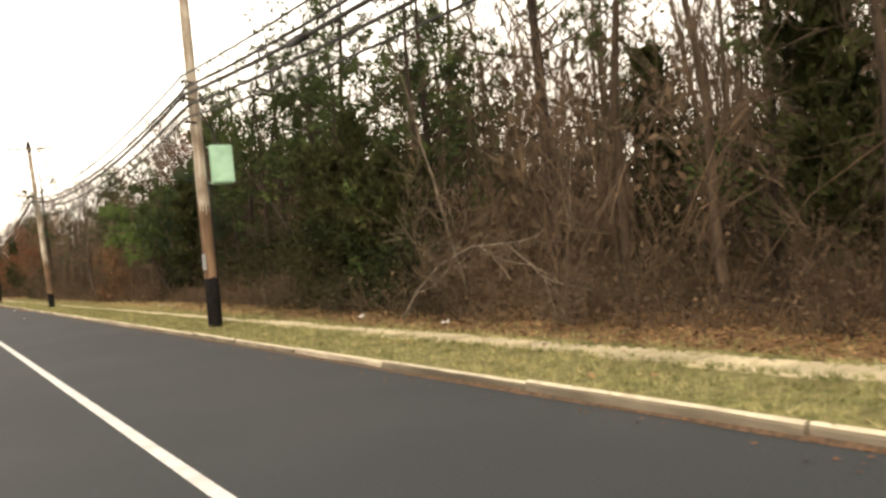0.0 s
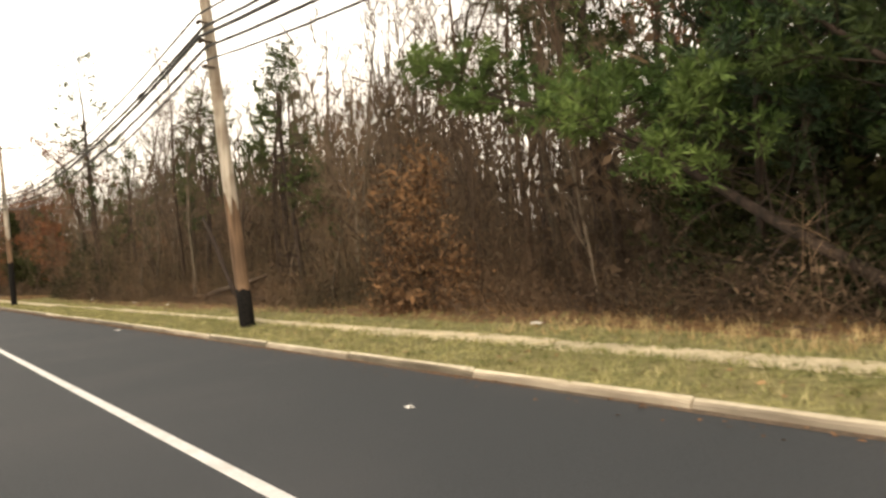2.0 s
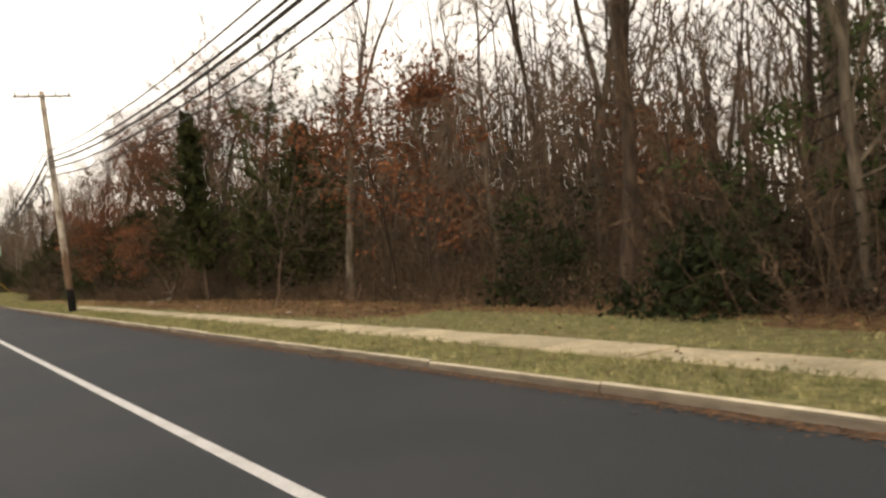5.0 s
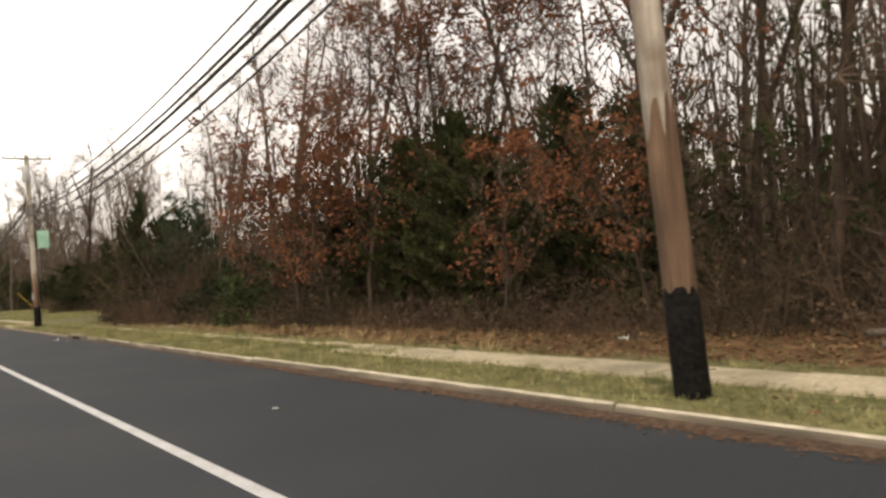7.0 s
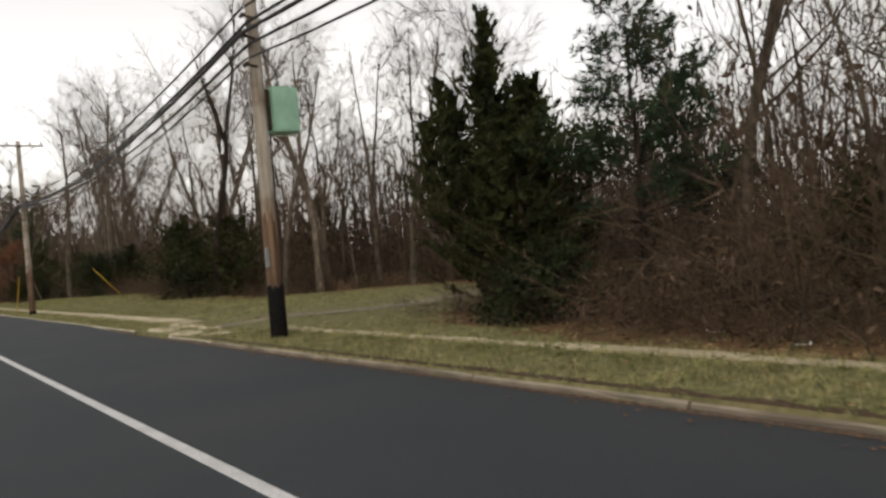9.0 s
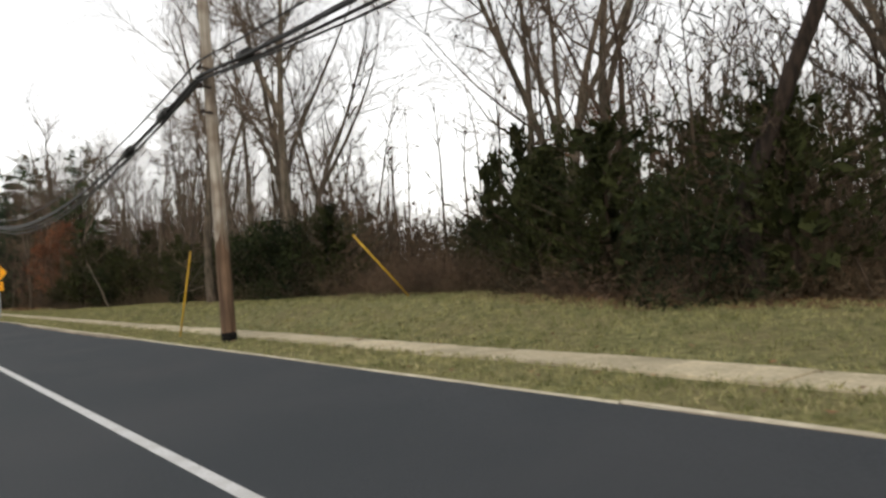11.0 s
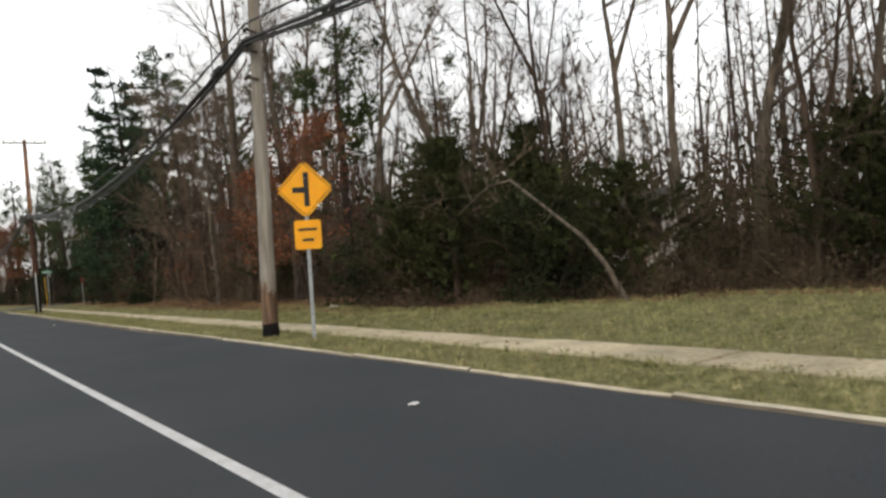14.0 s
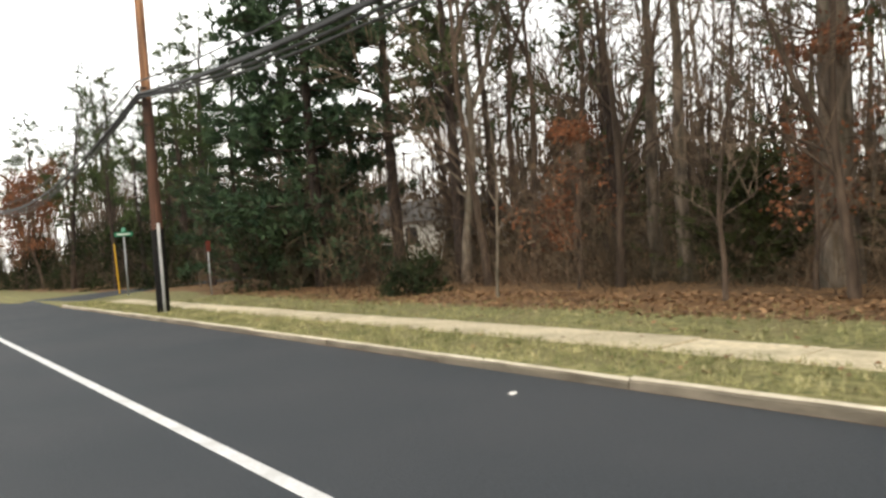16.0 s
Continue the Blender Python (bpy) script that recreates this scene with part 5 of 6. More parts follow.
# the mixed wood behind them; shares of each kind change along the road
rng = random.Random(77)
MIX = (  # from, bare, sapling, pine, cedar, oak, shrub
    (-12, 5, 7, 3.4, 0.8, 0.05, 0.1), (35, 5, 8, 2.4, 0.3, 0.05, 0.1), (80, 6, 6, 2.6, 0.2, 1.0, 0.3), (112, 6, 5, 2.6, 0.3, 1.6, 0.2),
    (150, 6, 6, 0.3, 0.3, 0.1, 0.3), (200, 6, 5, 0.4, 0.4, 0.1, 0.6), (246, 5, 6, 1.6, 0.2, 0.15, 0.3), (276, 2, 2.5, 3.6, 0.5, 0.25, 1.6))
NAMES = ("bare_tree", "sapling", "pine_tree", "cedar_tree", "oak_tree", "evergreen_shrub")
count = 0
for _ in range(14000):
    y = rng.uniform(-6, 345)
    depth = rng.random() ** 1.5 * 17
    x = wood_edge(y) + 0.3 + depth
    if 286.5 < y < 291.5 and x < 22 or 170.5 < y < 179 and x < 40:
        continue
    if clearing(x, y) or sight_line(x, y) or open_sky(x, y) < 1:
        continue
    shares = [m for m in MIX if m[0] <= y][-1][1:]
    kind = rng.choices(NAMES, shares)[0]
    if 57 < y < 73 and x < 12.4:
        continue
    if x > 11.5 and 154 + 0.8 * x < y < 154 + 1.55 * x and kind != "cedar_tree":
        kind = "sapling"
    if (37 < y < 47 and x < 13.5 or (y < 76 or 130 < y < 170) and x < wood_edge(y) + 2.2) and kind != "sapling":
        continue
    if kind in ("sapling", "bare_tree") and before_evergreen(x, y):
        continue
    gap = {"bare_tree": 1.7, "sapling": 1.0, "pine_tree": 2.2, "cedar_tree": 2.4, "oak_tree": 2.2, "evergreen_shrub": 2.2}[kind]
    if y > 312:
        gap *= 1.3
    if 148 < y < 168 and x > 12 or 220 < y < 238 and x > 15:
        gap *= 1.6
    if y < 112 or 250 < y < 312:
        gap *= 0.85
    if not free(x, y, gap):
        continue
    TAKEN.append((x, y, gap * 0.7))
    variant = rng.randrange({"pine_tree": 4, "cedar_tree": 5, "evergreen_shrub": 4}.get(kind, 6))
    turn, size, lean_x, lean_y = rng.uniform(0, 360), rng.uniform(0.75, 1.2), rng.gauss(0, 2.5), rng.gauss(0, 2.5)
    if not (76 < y < 79 and x < 10.5):
        plant(kind, variant, x, y, turn, size, lean_x, lean_y)
    count += 1
    if count > 385:
        break

# dark evergreens in the first clump; a pine and brown trees that close the wood before the side street
for kind, variant, x, y, turn, size in (("evergreen_shrub", 3, 10.5, 20.9, 40, 0.72), ("evergreen_shrub", 1, 10.4, 18.6, 140, 0.75), ("cedar_tree", 4, 11.9, 23.6, 40, 0.75),
                                         ("pine_tree", 7, 14.2, 275.4, 200, 1.0), ("bare_tree", 3, 15.6, 273.6, 40, 1.05), ("bare_tree", 4, 14.8, 271.0, 130, 1.15), ("bare_tree", 3, 17.4, 276.2, 250, 1.1), ("pine_tree", 7, 18.6, 279.0, 80, 0.95), ("bare_tree", 4, 16.6, 278.6, 310, 1.1)):
    plant(kind, variant, x, y, turn, size)

# ---- undergrowth and far woods ----


def thicket(seed, size=2.6, stems=26, tall=3.4, twigs=13, leaves=60, leaf=0.10, wide=0.011, stem=0.008, top=0.75):
    rng = random.Random(seed)
    b = Build()
    for _ in range(stems):
        x, y = rng.uniform(-size, size) * 0.55, rng.uniform(-size, size) * 0.55
        st = wander(rng, (x, y, -0.1), (rng.gauss(0, 0.4), rng.gauss(0, 0.4), 1), tall * rng.uniform(0.35, 1.15), 2, 0.22, -0.05)
        b.tube(st, [stem, stem * 0.8, stem * 0.4], 3)
        for _ in range(twigs):
            p, d = along(st, rng.uniform(0.08, 1))
            w = side_way(rng, d, rng.uniform(0.4, 1.3))
            b.sliver(p, p + w * rng.uniform(0.35, 1.15), wide * 1.3, any_side(rng, w))
    for _ in range(leaves):
        p = Vector((rng.uniform(-size, size) * 0.55, rng.uniform(-size, size) * 0.55, tall * top * rng.random() ** 1.3 + 0.03))
        w = Vector((rng.gauss(0, 1), rng.gauss(0, 1), rng.gauss(0, 1) - 0.5)).normalized()
        b.blade(p, p + w * rng.uniform(0.6, 1.4) * leaf, leaf * 0.5, any_side(rng, w))
    return b.arrays()


THICKETS = [thicket(200 + i, tall=3.0 + 0.35 * i) for i in range(5)]
DEEP_THICKETS = [thicket(210 + i, stems=13, twigs=8, tall=4.6, leaves=170, leaf=0.26, wide=0.026, stem=0.012, top=0.7) for i in range(4)]
rng = random.Random(99)
for k in range(8):
    pieces = []
    for _ in range(46 if k < 6 else 22):
        y = -12 + 44 * k + rng.uniform(0, 44)
        x = wood_edge(y) + 0.5 + rng.random() ** 1.4 * 6
        if 286.5 < y < 291.5 and x < 22 or 170.5 < y < 179 or 204 < y < 248 and x < wood_edge(y) + 1.2:
            continue
        if 58.5 < y < 72.5 and x < 12.3:
            continue
        if clearing(x, y):
            pieces.append(moved(rng.choice(THICKETS), x, y, ground_z(x, y), rng.uniform(0, 6.3), 0.8, 0.4))
            continue
        if sight_line(x, y):
            continue
        low = 0.33 if before_evergreen(x, y) else 1.0
        pieces.append(moved(rng.choice(THICKETS), x, y, ground_z(x, y), rng.uniform(0, 6.3), rng.uniform(0.8, 1.25), low * rng.uniform(0.6, 1.25) * (1.3 if y < 112 else 1.0)))
    if k in (4, 5):
        # low brown brush closing the lawn by the gap
        for _ in range(22 if k == 4 else 6):
            x = 12.0 + rng.random() * 5.0
            y = rng.uniform(199.6, 207.2) + (x - 12) * 0.75
            pieces.append(moved(rng.choice(THICKETS), x, y, ground_z(x, y), rng.uniform(0, 6.3), 0.85, 0.48))
    for _ in range(38 if k < 7 else 18):
        y = -12 + 44 * k + rng.uniform(0, 44)
        x = wood_edge(y) + 4.5 + rng.random() * 20
        if 286.5 < y < 291.5 and x < 22 or 170.5 < y < 179 and x < 40 or clearing(x, y) or sight_line(x, y):
            continue
        pieces.append(moved(rng.choice(DEEP_THICKETS), x, y, ground_z(x, y), rng.uniform(0, 6.3), rng.uniform(1.0, 1.5), rng.uniform(0.8, 1.3) * (1.25 if y < 112 else 1.0)))
    tagged(new("undergrowth", joined("undergrowth", BRUSH, pieces)), "brown leafless tangle of brush under the trees", "undergrowth",
           "undergrowth of the wood", "stuff")


def skirt_clump(seed):
    """Low matted brush: fine stems with dead leaves caught in them."""
    rng = random.Random(seed)
    b = Build()
    for _ in range(80):
        p = Vector((rng.gauss(0, 0.35), rng.uniform(-0.85, 0.85), 0))
        w = Vector((rng.gauss(0, 0.5), rng.gauss(0, 0.7), rng.uniform(0.5, 1.2))).normalized()
        b.sliver(p, p + w * rng.uniform(0.4, 1.4), 0.018, any_side(rng, w))
    for _ in range(120):
        p = Vector((rng.gauss(0, 0.35), rng.uniform(-0.9, 0.9), 0.85 * rng.random() ** 1.3))
        w = Vector((rng.gauss(0, 1), rng.gauss(0, 1), rng.gauss(0, 0.8))).normalized()
        b.blade(p, p + w * rng.uniform(0.07, 0.17), rng.uniform(0.03, 0.06), any_side(rng, w))
    return b.arrays()


SKIRTS = [skirt_clump(230 + i) for i in range(5)]
rng = random.Random(41)
pieces = []
y = -8.0
while y < 284:
    if not 170.5 < y < 176:
        for row in range(3):
            x = wood_edge(y) + (0.5 if row == 0 else 1.5 * row + 0.3) + rng.gauss(0, 0.2) + (1.6 if y > 246 else 0.0)
            if 58.5 < y < 73 and x < 12.3 or clearing(x, y) or y > 246 and row == 0:
                continue
            pieces.append(moved(rng.choice(SKIRTS), x, y, ground_z(x, y), rng.gauss(0, 0.2), rng.uniform(0.8, 1.2), rng.uniform(0.6, 1.25) * (0.8 + 0.35 * row)))
    if 58.5 < y < 73:
        for x in (10.2, 11.0):
            pieces.append(moved(rng.choice(SKIRTS), x + rng.gauss(0, 0.2), y, ground_z(x, y), rng.gauss(0, 0.2), rng.uniform(0.8, 1.2), 0.32))
    y += 1.25
tagged(new("undergrowth", joined("undergrowth", BRUSH, pieces)), "low dark matted brush at the foot of the trees", "undergrowth", "undergrowth of the wood", "stuff")


def far_clump(seed):
    rng = random.Random(seed)
    b = Build()
    for _ in range(8):
        x, y, h = rng.uniform(-4, 4), rng.uniform(-4, 4), rng.uniform(8, 13)
        st = wander(rng, (x, y, 0), (0, 0, 1), h, 3, 0.06, 0.02)
        b.tube(st, [0.10, 0.08, 0.05, 0.02], 3)
        for _ in range(18):
            p, d = along(st, rng.uniform(0.25, 1))
            w = side_way(rng, d, rng.uniform(0.4, 1.0))
            ln = rng.uniform(0.7, 2.0)
            b.sliver(p, p + w * ln, 0.07, any_side(rng, w))
            for _ in range(2):
                q = p + w * ln * rng.uniform(0.3, 0.9)
                u = side_way(rng, w, rng.uniform(0.4, 0.9))
                b.sliver(q, q + u * ln * rng.uniform(0.4, 0.7), 0.05, any_side(rng, u))
    for _ in range(420):
        p = Vector((rng.uniform(-4.5, 4.5), rng.uniform(-4.5, 4.5), rng.uniform(0, 4.6) * rng.random() ** 0.4))
        w = Vector((rng.gauss(0, 1), rng.gauss(0, 1), rng.gauss(0, 1))).normalized()
        b.blade(p, p + w * rng.uniform(0.4, 0.9), 0.15, any_side(rng, w))
    return b.arrays()


CLUMPS = [far_clump(300 + i) for i in range(4)]
pieces = []
rng = random.Random(5)
for i in range(150):
    y = -10 + 440 * (i + rng.random()) / 150
    x = wood_edge(y) + 14 + rng.random() * 24
    if clearing(x, y) and x < 30 or sight_line(x, y) and x < 34:
        continue
    pieces.append(moved(rng.choice(CLUMPS), x, y, 0.1, rng.uniform(0, 6.3), rng.uniform(0.9, 1.35), open_sky(x, y)))
for i in range(36):
    x, y = -45 + 90 * rng.random(), 352 + 80 * rng.random()
    if -12 < x - bend(y) < 8:
        continue
    pieces.append(moved(rng.choice(CLUMPS), x, y, 0.0, rng.uniform(0, 6.3), rng.uniform(0.9, 1.4)))


def deep_clump(seed):
    """A stand of trunks and twigs deep in the wood."""
    rng = random.Random(seed)
    b = Build()
    for _ in range(9):
        x, y, h = rng.uniform(-5, 5), rng.uniform(-5, 5), rng.uniform(9, 14)
        st = wander(rng, (x, y, 0), (0, 0, 1), h, 3, 0.05, 0.02)
        b.tube(st, [0.16, 0.13, 0.08, 0.03], 3)
    for _ in range(760):
        z = 11.5 * rng.random() ** 1.6
        p = Vector((rng.uniform(-5.5, 5.5), rng.uniform(-5.5, 5.5), z))
        w = Vector((rng.gauss(0, 0.5), rng.gauss(0, 0.5), 0.7)).normalized()
        b.sliver(p, p + w * rng.uniform(0.8, 2.2), rng.uniform(0.05, 0.11) * (2.4 if z < 5 else 1.0), any_side(rng, w))
    return b.arrays()


DEEP = [deep_clump(320 + i) for i in range(4)]
for i in range(100):
    y = -10 + 470 * (i + rng.random()) / 100
    low = 0.6 if 196 < y < 260 else 0.72 if y > 150 else 1.0
    x = wood_edge(y) + 34 + rng.random() * 30
    pieces.append(moved(rng.choice(DEEP), x, y, 0.1, rng.uniform(0, 6.3), rng.uniform(1.0, 1.3), low * (0.3 + 0.7 * open_sky(x, y))))


def haze_clump(seed):
    """Fine upright twigs that fill the wood between its trunks."""
    rng = random.Random(seed)
    b = Build()
    for _ in range(5):
        st = wander(rng, (rng.uniform(-4, 4), rng.uniform(-4, 4), 0), (0, 0, 1), rng.uniform(8, 12), 3, 0.05, 0.02)
        b.tube(st, [0.09, 0.07, 0.05, 0.02], 3)
    for _ in range(920):
        p = Vector((rng.uniform(-4.5, 4.5), rng.uniform(-4.5, 4.5), 10.5 * rng.random() ** 1.1))
        w = Vector((rng.gauss(0, 0.45), rng.gauss(0, 0.45), 0.8)).normalized()
        b.sliver(p, p + w * rng.uniform(0.6, 1.7), rng.uniform(0.03, 0.08), any_side(rng, w))
    return b.arrays()


HAZE = [haze_clump(340 + i) for i in range(4)]
for y0, y1, n, high in ((-8, 75, 42, 1.0), (75, 130, 32, 0.95), (130, 168, 26, 0.95), (176, 205, 22, 0.75), (216, 250, 14, 0.7), (250, 340, 32, 0.78)):
    for i in range(n):
        y = y0 + (y1 - y0) * (i + rng.random()) / n
        x = wood_edge(y) + 9 + rng.random() * 20
        if not clearing(x, y) and not sight_line(x, y) and not (284 < y < 294 and x < 24):
            pieces.append(moved(rng.choice(HAZE), x, y, 0.1, rng.uniform(0, 6.3), rng.uniform(0.9, 1.2), high * open_sky(x, y)))
tagged(new("far_woods", joined("far_woods", FAR_TWIG, pieces)), "grey-brown bare woods fading into the distance", "woods", kind="stuff")

# ---- utility poles and cables ----
POLES = (  # x, y, lean in degrees, height, tar height, wood, crossarm, extras, height of the cables
    (6.3, -17.0, 0.0, 10.2, 1.0, POLE_WOOD, True, "", 6.3),
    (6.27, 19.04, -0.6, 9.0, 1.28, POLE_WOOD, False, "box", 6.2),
    (6.56, 52.31, -3.0, 10.0, 0.9, POLE_WOOD, True, "pin", 7.0),
    (6.28, 90.01, -0.7, 10.1, 2.7, POLE_WOOD, True, "", 7.1),
    (6.08, 127.29, -3.2, 10.1, 1.05, POLE_WOOD, True, "coil", 7.25),
    (6.37, 168.67, -0.2, 9.3, 1.06, POLE_WOOD, True, "box can", 6.65),
    (6.27, 200.48, -0.2, 9.4, 0.22, POLE_WOOD, True, "", 6.25),
    (6.04, 241.83, 2.2, 9.7, 0.3, POLE_GREY, True, "", 6.5),
    (6.04, 278.24, 0.2, 10.5, 2.3, POLE_RED, True, "conduit", 6.25),
    (6.0, 318.0, 0.0, 10.3, 1.0, POLE_WOOD, True, "", 6.3),
)


def utility_pole(x, y, lean, height, tar, wood, arm, extras, wires):
    names = {POLE_WOOD: "brown wooden", POLE_GREY: "weathered grey wooden", POLE_RED: "reddish creosoted wooden"}
    text = names[wood] + " utility pole with a " + ("black-painted" if tar > 0.5 else "darkened") + " foot in the verge"
    pole = tagged(new("utility_pole"), text, "utility pole", "poles along the road")
    pole.matrix_basis = pose(x, y, 0.11, 0, lean, 0)
    b = Build()
    n = 10
    b.tube([(0, 0, tar * 0.98 + (height - tar) * i / n) for i in range(n + 1)], [0.165 - 0.055 * (tar + (height - tar) * i / n) / height for i in range(n + 1)], 14, True)
    part("shaft", b.mesh("shaft", wood, True), pole)
    b = Build()
    b.tube([(0, 0, -0.4), (0, 0, 0.0), (0, 0, tar * 0.5), (0, 0, tar)], [0.18, 0.176, 0.174, 0.171 - 0.05 * tar / height], 28, True)
    wear = random.Random(int(y))
    for i in range(84, 112):
        vx, vy, vz = b.v[i]
        b.v[i] = (vx, vy, vz + wear.uniform(-0.08, 0.05) * min(1, tar))
    if tar < 3:
        s = Build()
        top = {POLE_GREY: 1.1, POLE_RED: 6.0}.get(wood, tar + wear.uniform(1.2, 2.2))
        s.tube([(0, 0, tar * 0.6), (0, 0, top)], [0.1685 - 0.055 * tar / height, 0.1685 - 0.055 * top / height], 28)
        for i in range(28, 56):
            vx, vy, vz = s.v[i]
            s.v[i] = (vx, vy, vz + wear.uniform(-0.4, 0.25) * (0.6 if wood is POLE_GREY else 1.0))
        part("stained_band", s.mesh("stained_band", POLE_DARK if wood is POLE_RED else POLE_STAIN, True), pole, "rust-brown stained lower part of the pole")
    part("tarred_foot", b.mesh("tarred_foot", TAR_AND_SHADE, True), pole, "black tarred foot of the pole" if tar > 0.5 else "dark damp foot of the pole")
    if arm:
        part("crossarm", bevelled("crossarm", (-1.2, -0.20, height - 0.32), (1.2, -0.10, height - 0.23), POLE_GREY, 0.012), pole)
        for dx in (-1.1, -0.55, 0.55, 1.1):
            b = Build()
            b.tube([(dx, -0.145, height - 0.23), (dx, -0.145, height - 0.15), (dx, -0.145, height - 0.12), (dx, -0.145, height - 0.05)], [0.03, 0.05, 0.035, 0.045], 8, True)
            part("insulator", b.mesh("insulator", GREY_CAN, True), pole)
        for sx in (-1, 1):
            b = Build()
            b.tube([(sx * 0.75, -0.16, height - 0.33), (0, -0.15, height - 0.95)], [0.018, 0.018], 5, True)
            part("brace", b.mesh("brace", STEEL), pole)
    for z in (wires - 1.12, wires - 0.55, wires - 0.13):
        b = Build()
        b.tube([(-0.02, -0.13, z), (-0.26, -0.15, z + 0.02)], [0.03, 0.025], 6, True)
        b.tube([(-0.26, -0.22, z + 0.02), (-0.26, -0.06, z + 0.02)], [0.045, 0.045], 8, True)
        part("cable_bracket", b.mesh("cable_bracket", IRON), pole)
    if "box" in extras:
        s = 4.2 if "can" in extras else 3.58
        part("cabinet", bevelled("cabinet", (0.24, -0.18, s), (0.80, 0.26, s + 0.95), MINT, 0.02), pole, "mint green metal cabinet on the pole")
        cab = pole.children[-1]
        part("cabinet_door", bevelled("cabinet_door", (0.265, -0.196, s + 0.04), (0.775, -0.18, s + 0.91), MINT, 0.007), cab)
        part("mounting_rail", bevelled("mounting_rail", (0.12, -0.03, s + 0.05), (0.24, 0.05, s + 0.9), IRON, 0.01), pole)
        b = Build()
        b.tube([(0.20, 0.02, s + 0.03), (0.19, 0.02, s - 0.5), (0.175, 0.02, 0.3)], [0.02, 0.02, 0.02], 6)
        b.tube([(0.5, 0.05, s + 0.95), (0.42, 0.05, s + 1.35), (0.2, 0.05, s + 1.65), (0.12, 0, s + 1.95)], [0.022, 0.022, 0.022, 0.02], 6)
        part("service_cable", b.mesh("service_cable", CABLE, True), pole)
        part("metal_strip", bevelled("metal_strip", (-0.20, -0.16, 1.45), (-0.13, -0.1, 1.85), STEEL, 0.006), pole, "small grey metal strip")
    if "pin" in extras:
        b = Build()
        b.tube([(0, 0, height - 0.5), (0, 0, height - 0.1), (0, 0, height + 0.1), (0, 0, height + 0.22)], [0.128, 0.126, 0.1, 0.05], 10, True)
        part("pole_cap", b.mesh("pole_cap", TAR_AND_SHADE, True), pole, "black cap on the pole's top")
    if "can" in extras:
        b = Build()
        b.tube([(-0.12, -0.36, 7.75), (-0.12, -0.36, 7.8), (-0.12, -0.36, 8.55), (-0.12, -0.36, 8.62)], [0.16, 0.2, 0.2, 0.12], 16, True)
        part("transformer", b.mesh("transformer", GREY_CAN, True), pole, "grey cylindrical transformer can")
    if "coil" in extras:
        b = Build()
        ring = [(-0.42 + 0.12 * math.cos(a * math.pi / 10), -0.1, 5.35 + 0.42 * math.sin(a * math.pi / 10)) for a in range(21)]
        b.tube(ring, [0.035] * 21, 6)
        part("cable_coil", b.mesh("cable_coil", CABLE, True), pole, "hanging loop of black cable")
        b = Build()
        b.tube([(-0.13, -0.1, 5.7), (-0.14, -0.1, 6.2)], [0.17, 0.16], 10, True)
    if "conduit" in extras:
        b = Build()
        b.tube([(-0.02, -0.19, 0.0), (-0.02, -0.185, 2.2), (-0.02, -0.18, 2.45)], [0.04, 0.04, 0.035], 10, True)
        part("conduit", b.mesh("conduit", GREY_CAN, True), pole, "pale grey plastic conduit up the pole")
    return pole


for row in POLES:
    utility_pole(*row)


def cable(drop, far_drop, dx, radius, sag, label, cases=()):
    """One cable hung from pole to pole; drop: how far under the topmost. cases: black splice cases along it."""
    pts = []
    ends = []
    for x, y, lean, *rest in POLES:
        h = rest[-1] - (far_drop if y > 190 else drop)
        ends.append(Vector((x + math.sin(radians(lean)) * h + dx, y - 0.14, h + 0.13)))
    for p, q in zip(ends, ends[1:]):
        for k in range(14):
            t = k / 14
            r = p.lerp(q, t)
            r.z -= sag * (1.4 if p.y > 190 else 1.0) * (q - p).length / 36 * 4 * t * (1 - t)
            pts.append(r)
    pts.append(q)
    b = Build()
    b.tube(pts, [radius] * len(pts), 6)
    root = tagged(new("overhead_cable"), label, "cable", "cables between the poles")
    part("line", b.mesh("line", CABLE, True), root)
    for y, r, ln in cases:
        a = min(pts, key=lambda p: abs(p.y - y))
        i = pts.index(a)
        d = (pts[min(i + 1, len(pts) - 1)] - pts[i - 1]).normalized()
        m = a + d * (y - a.y)
        b = Build()
        b.tube([m - d * ln, m - d * ln * 0.9, m + d * ln * 0.9, m + d * ln], [r * 0.5, r, r, r * 0.5], 10, True)
        part("splice_case", b.mesh("splice_case", CABLE, True), root, "thick black splice case on the cable")
    return root


TEXT = "black overhead cable sagging between the poles"
cable(1.02, 0.42, -0.27, 0.025, 1.05, TEXT)
cable(0.70, 0.37, -0.17, 0.035, 0.95, TEXT, ((1.0, 0.07, 0.3),))
cable(0.47, 0.33, -0.27, 0.045, 0.9, TEXT, ((12.0, 0.08, 0.35), (203.0, 0.13, 0.3), (206.5, 0.12, 0.35), (243.5, 0.11, 0.22)))
cable(0.26, 0.29, -0.17, 0.035, 0.85, TEXT, ((57.5, 0.06, 0.25), (198.0, 0.12, 0.25)))
cable(0.0, 0.0, -0.27, 0.025, 0.8, TEXT)

# ---- road sign ----


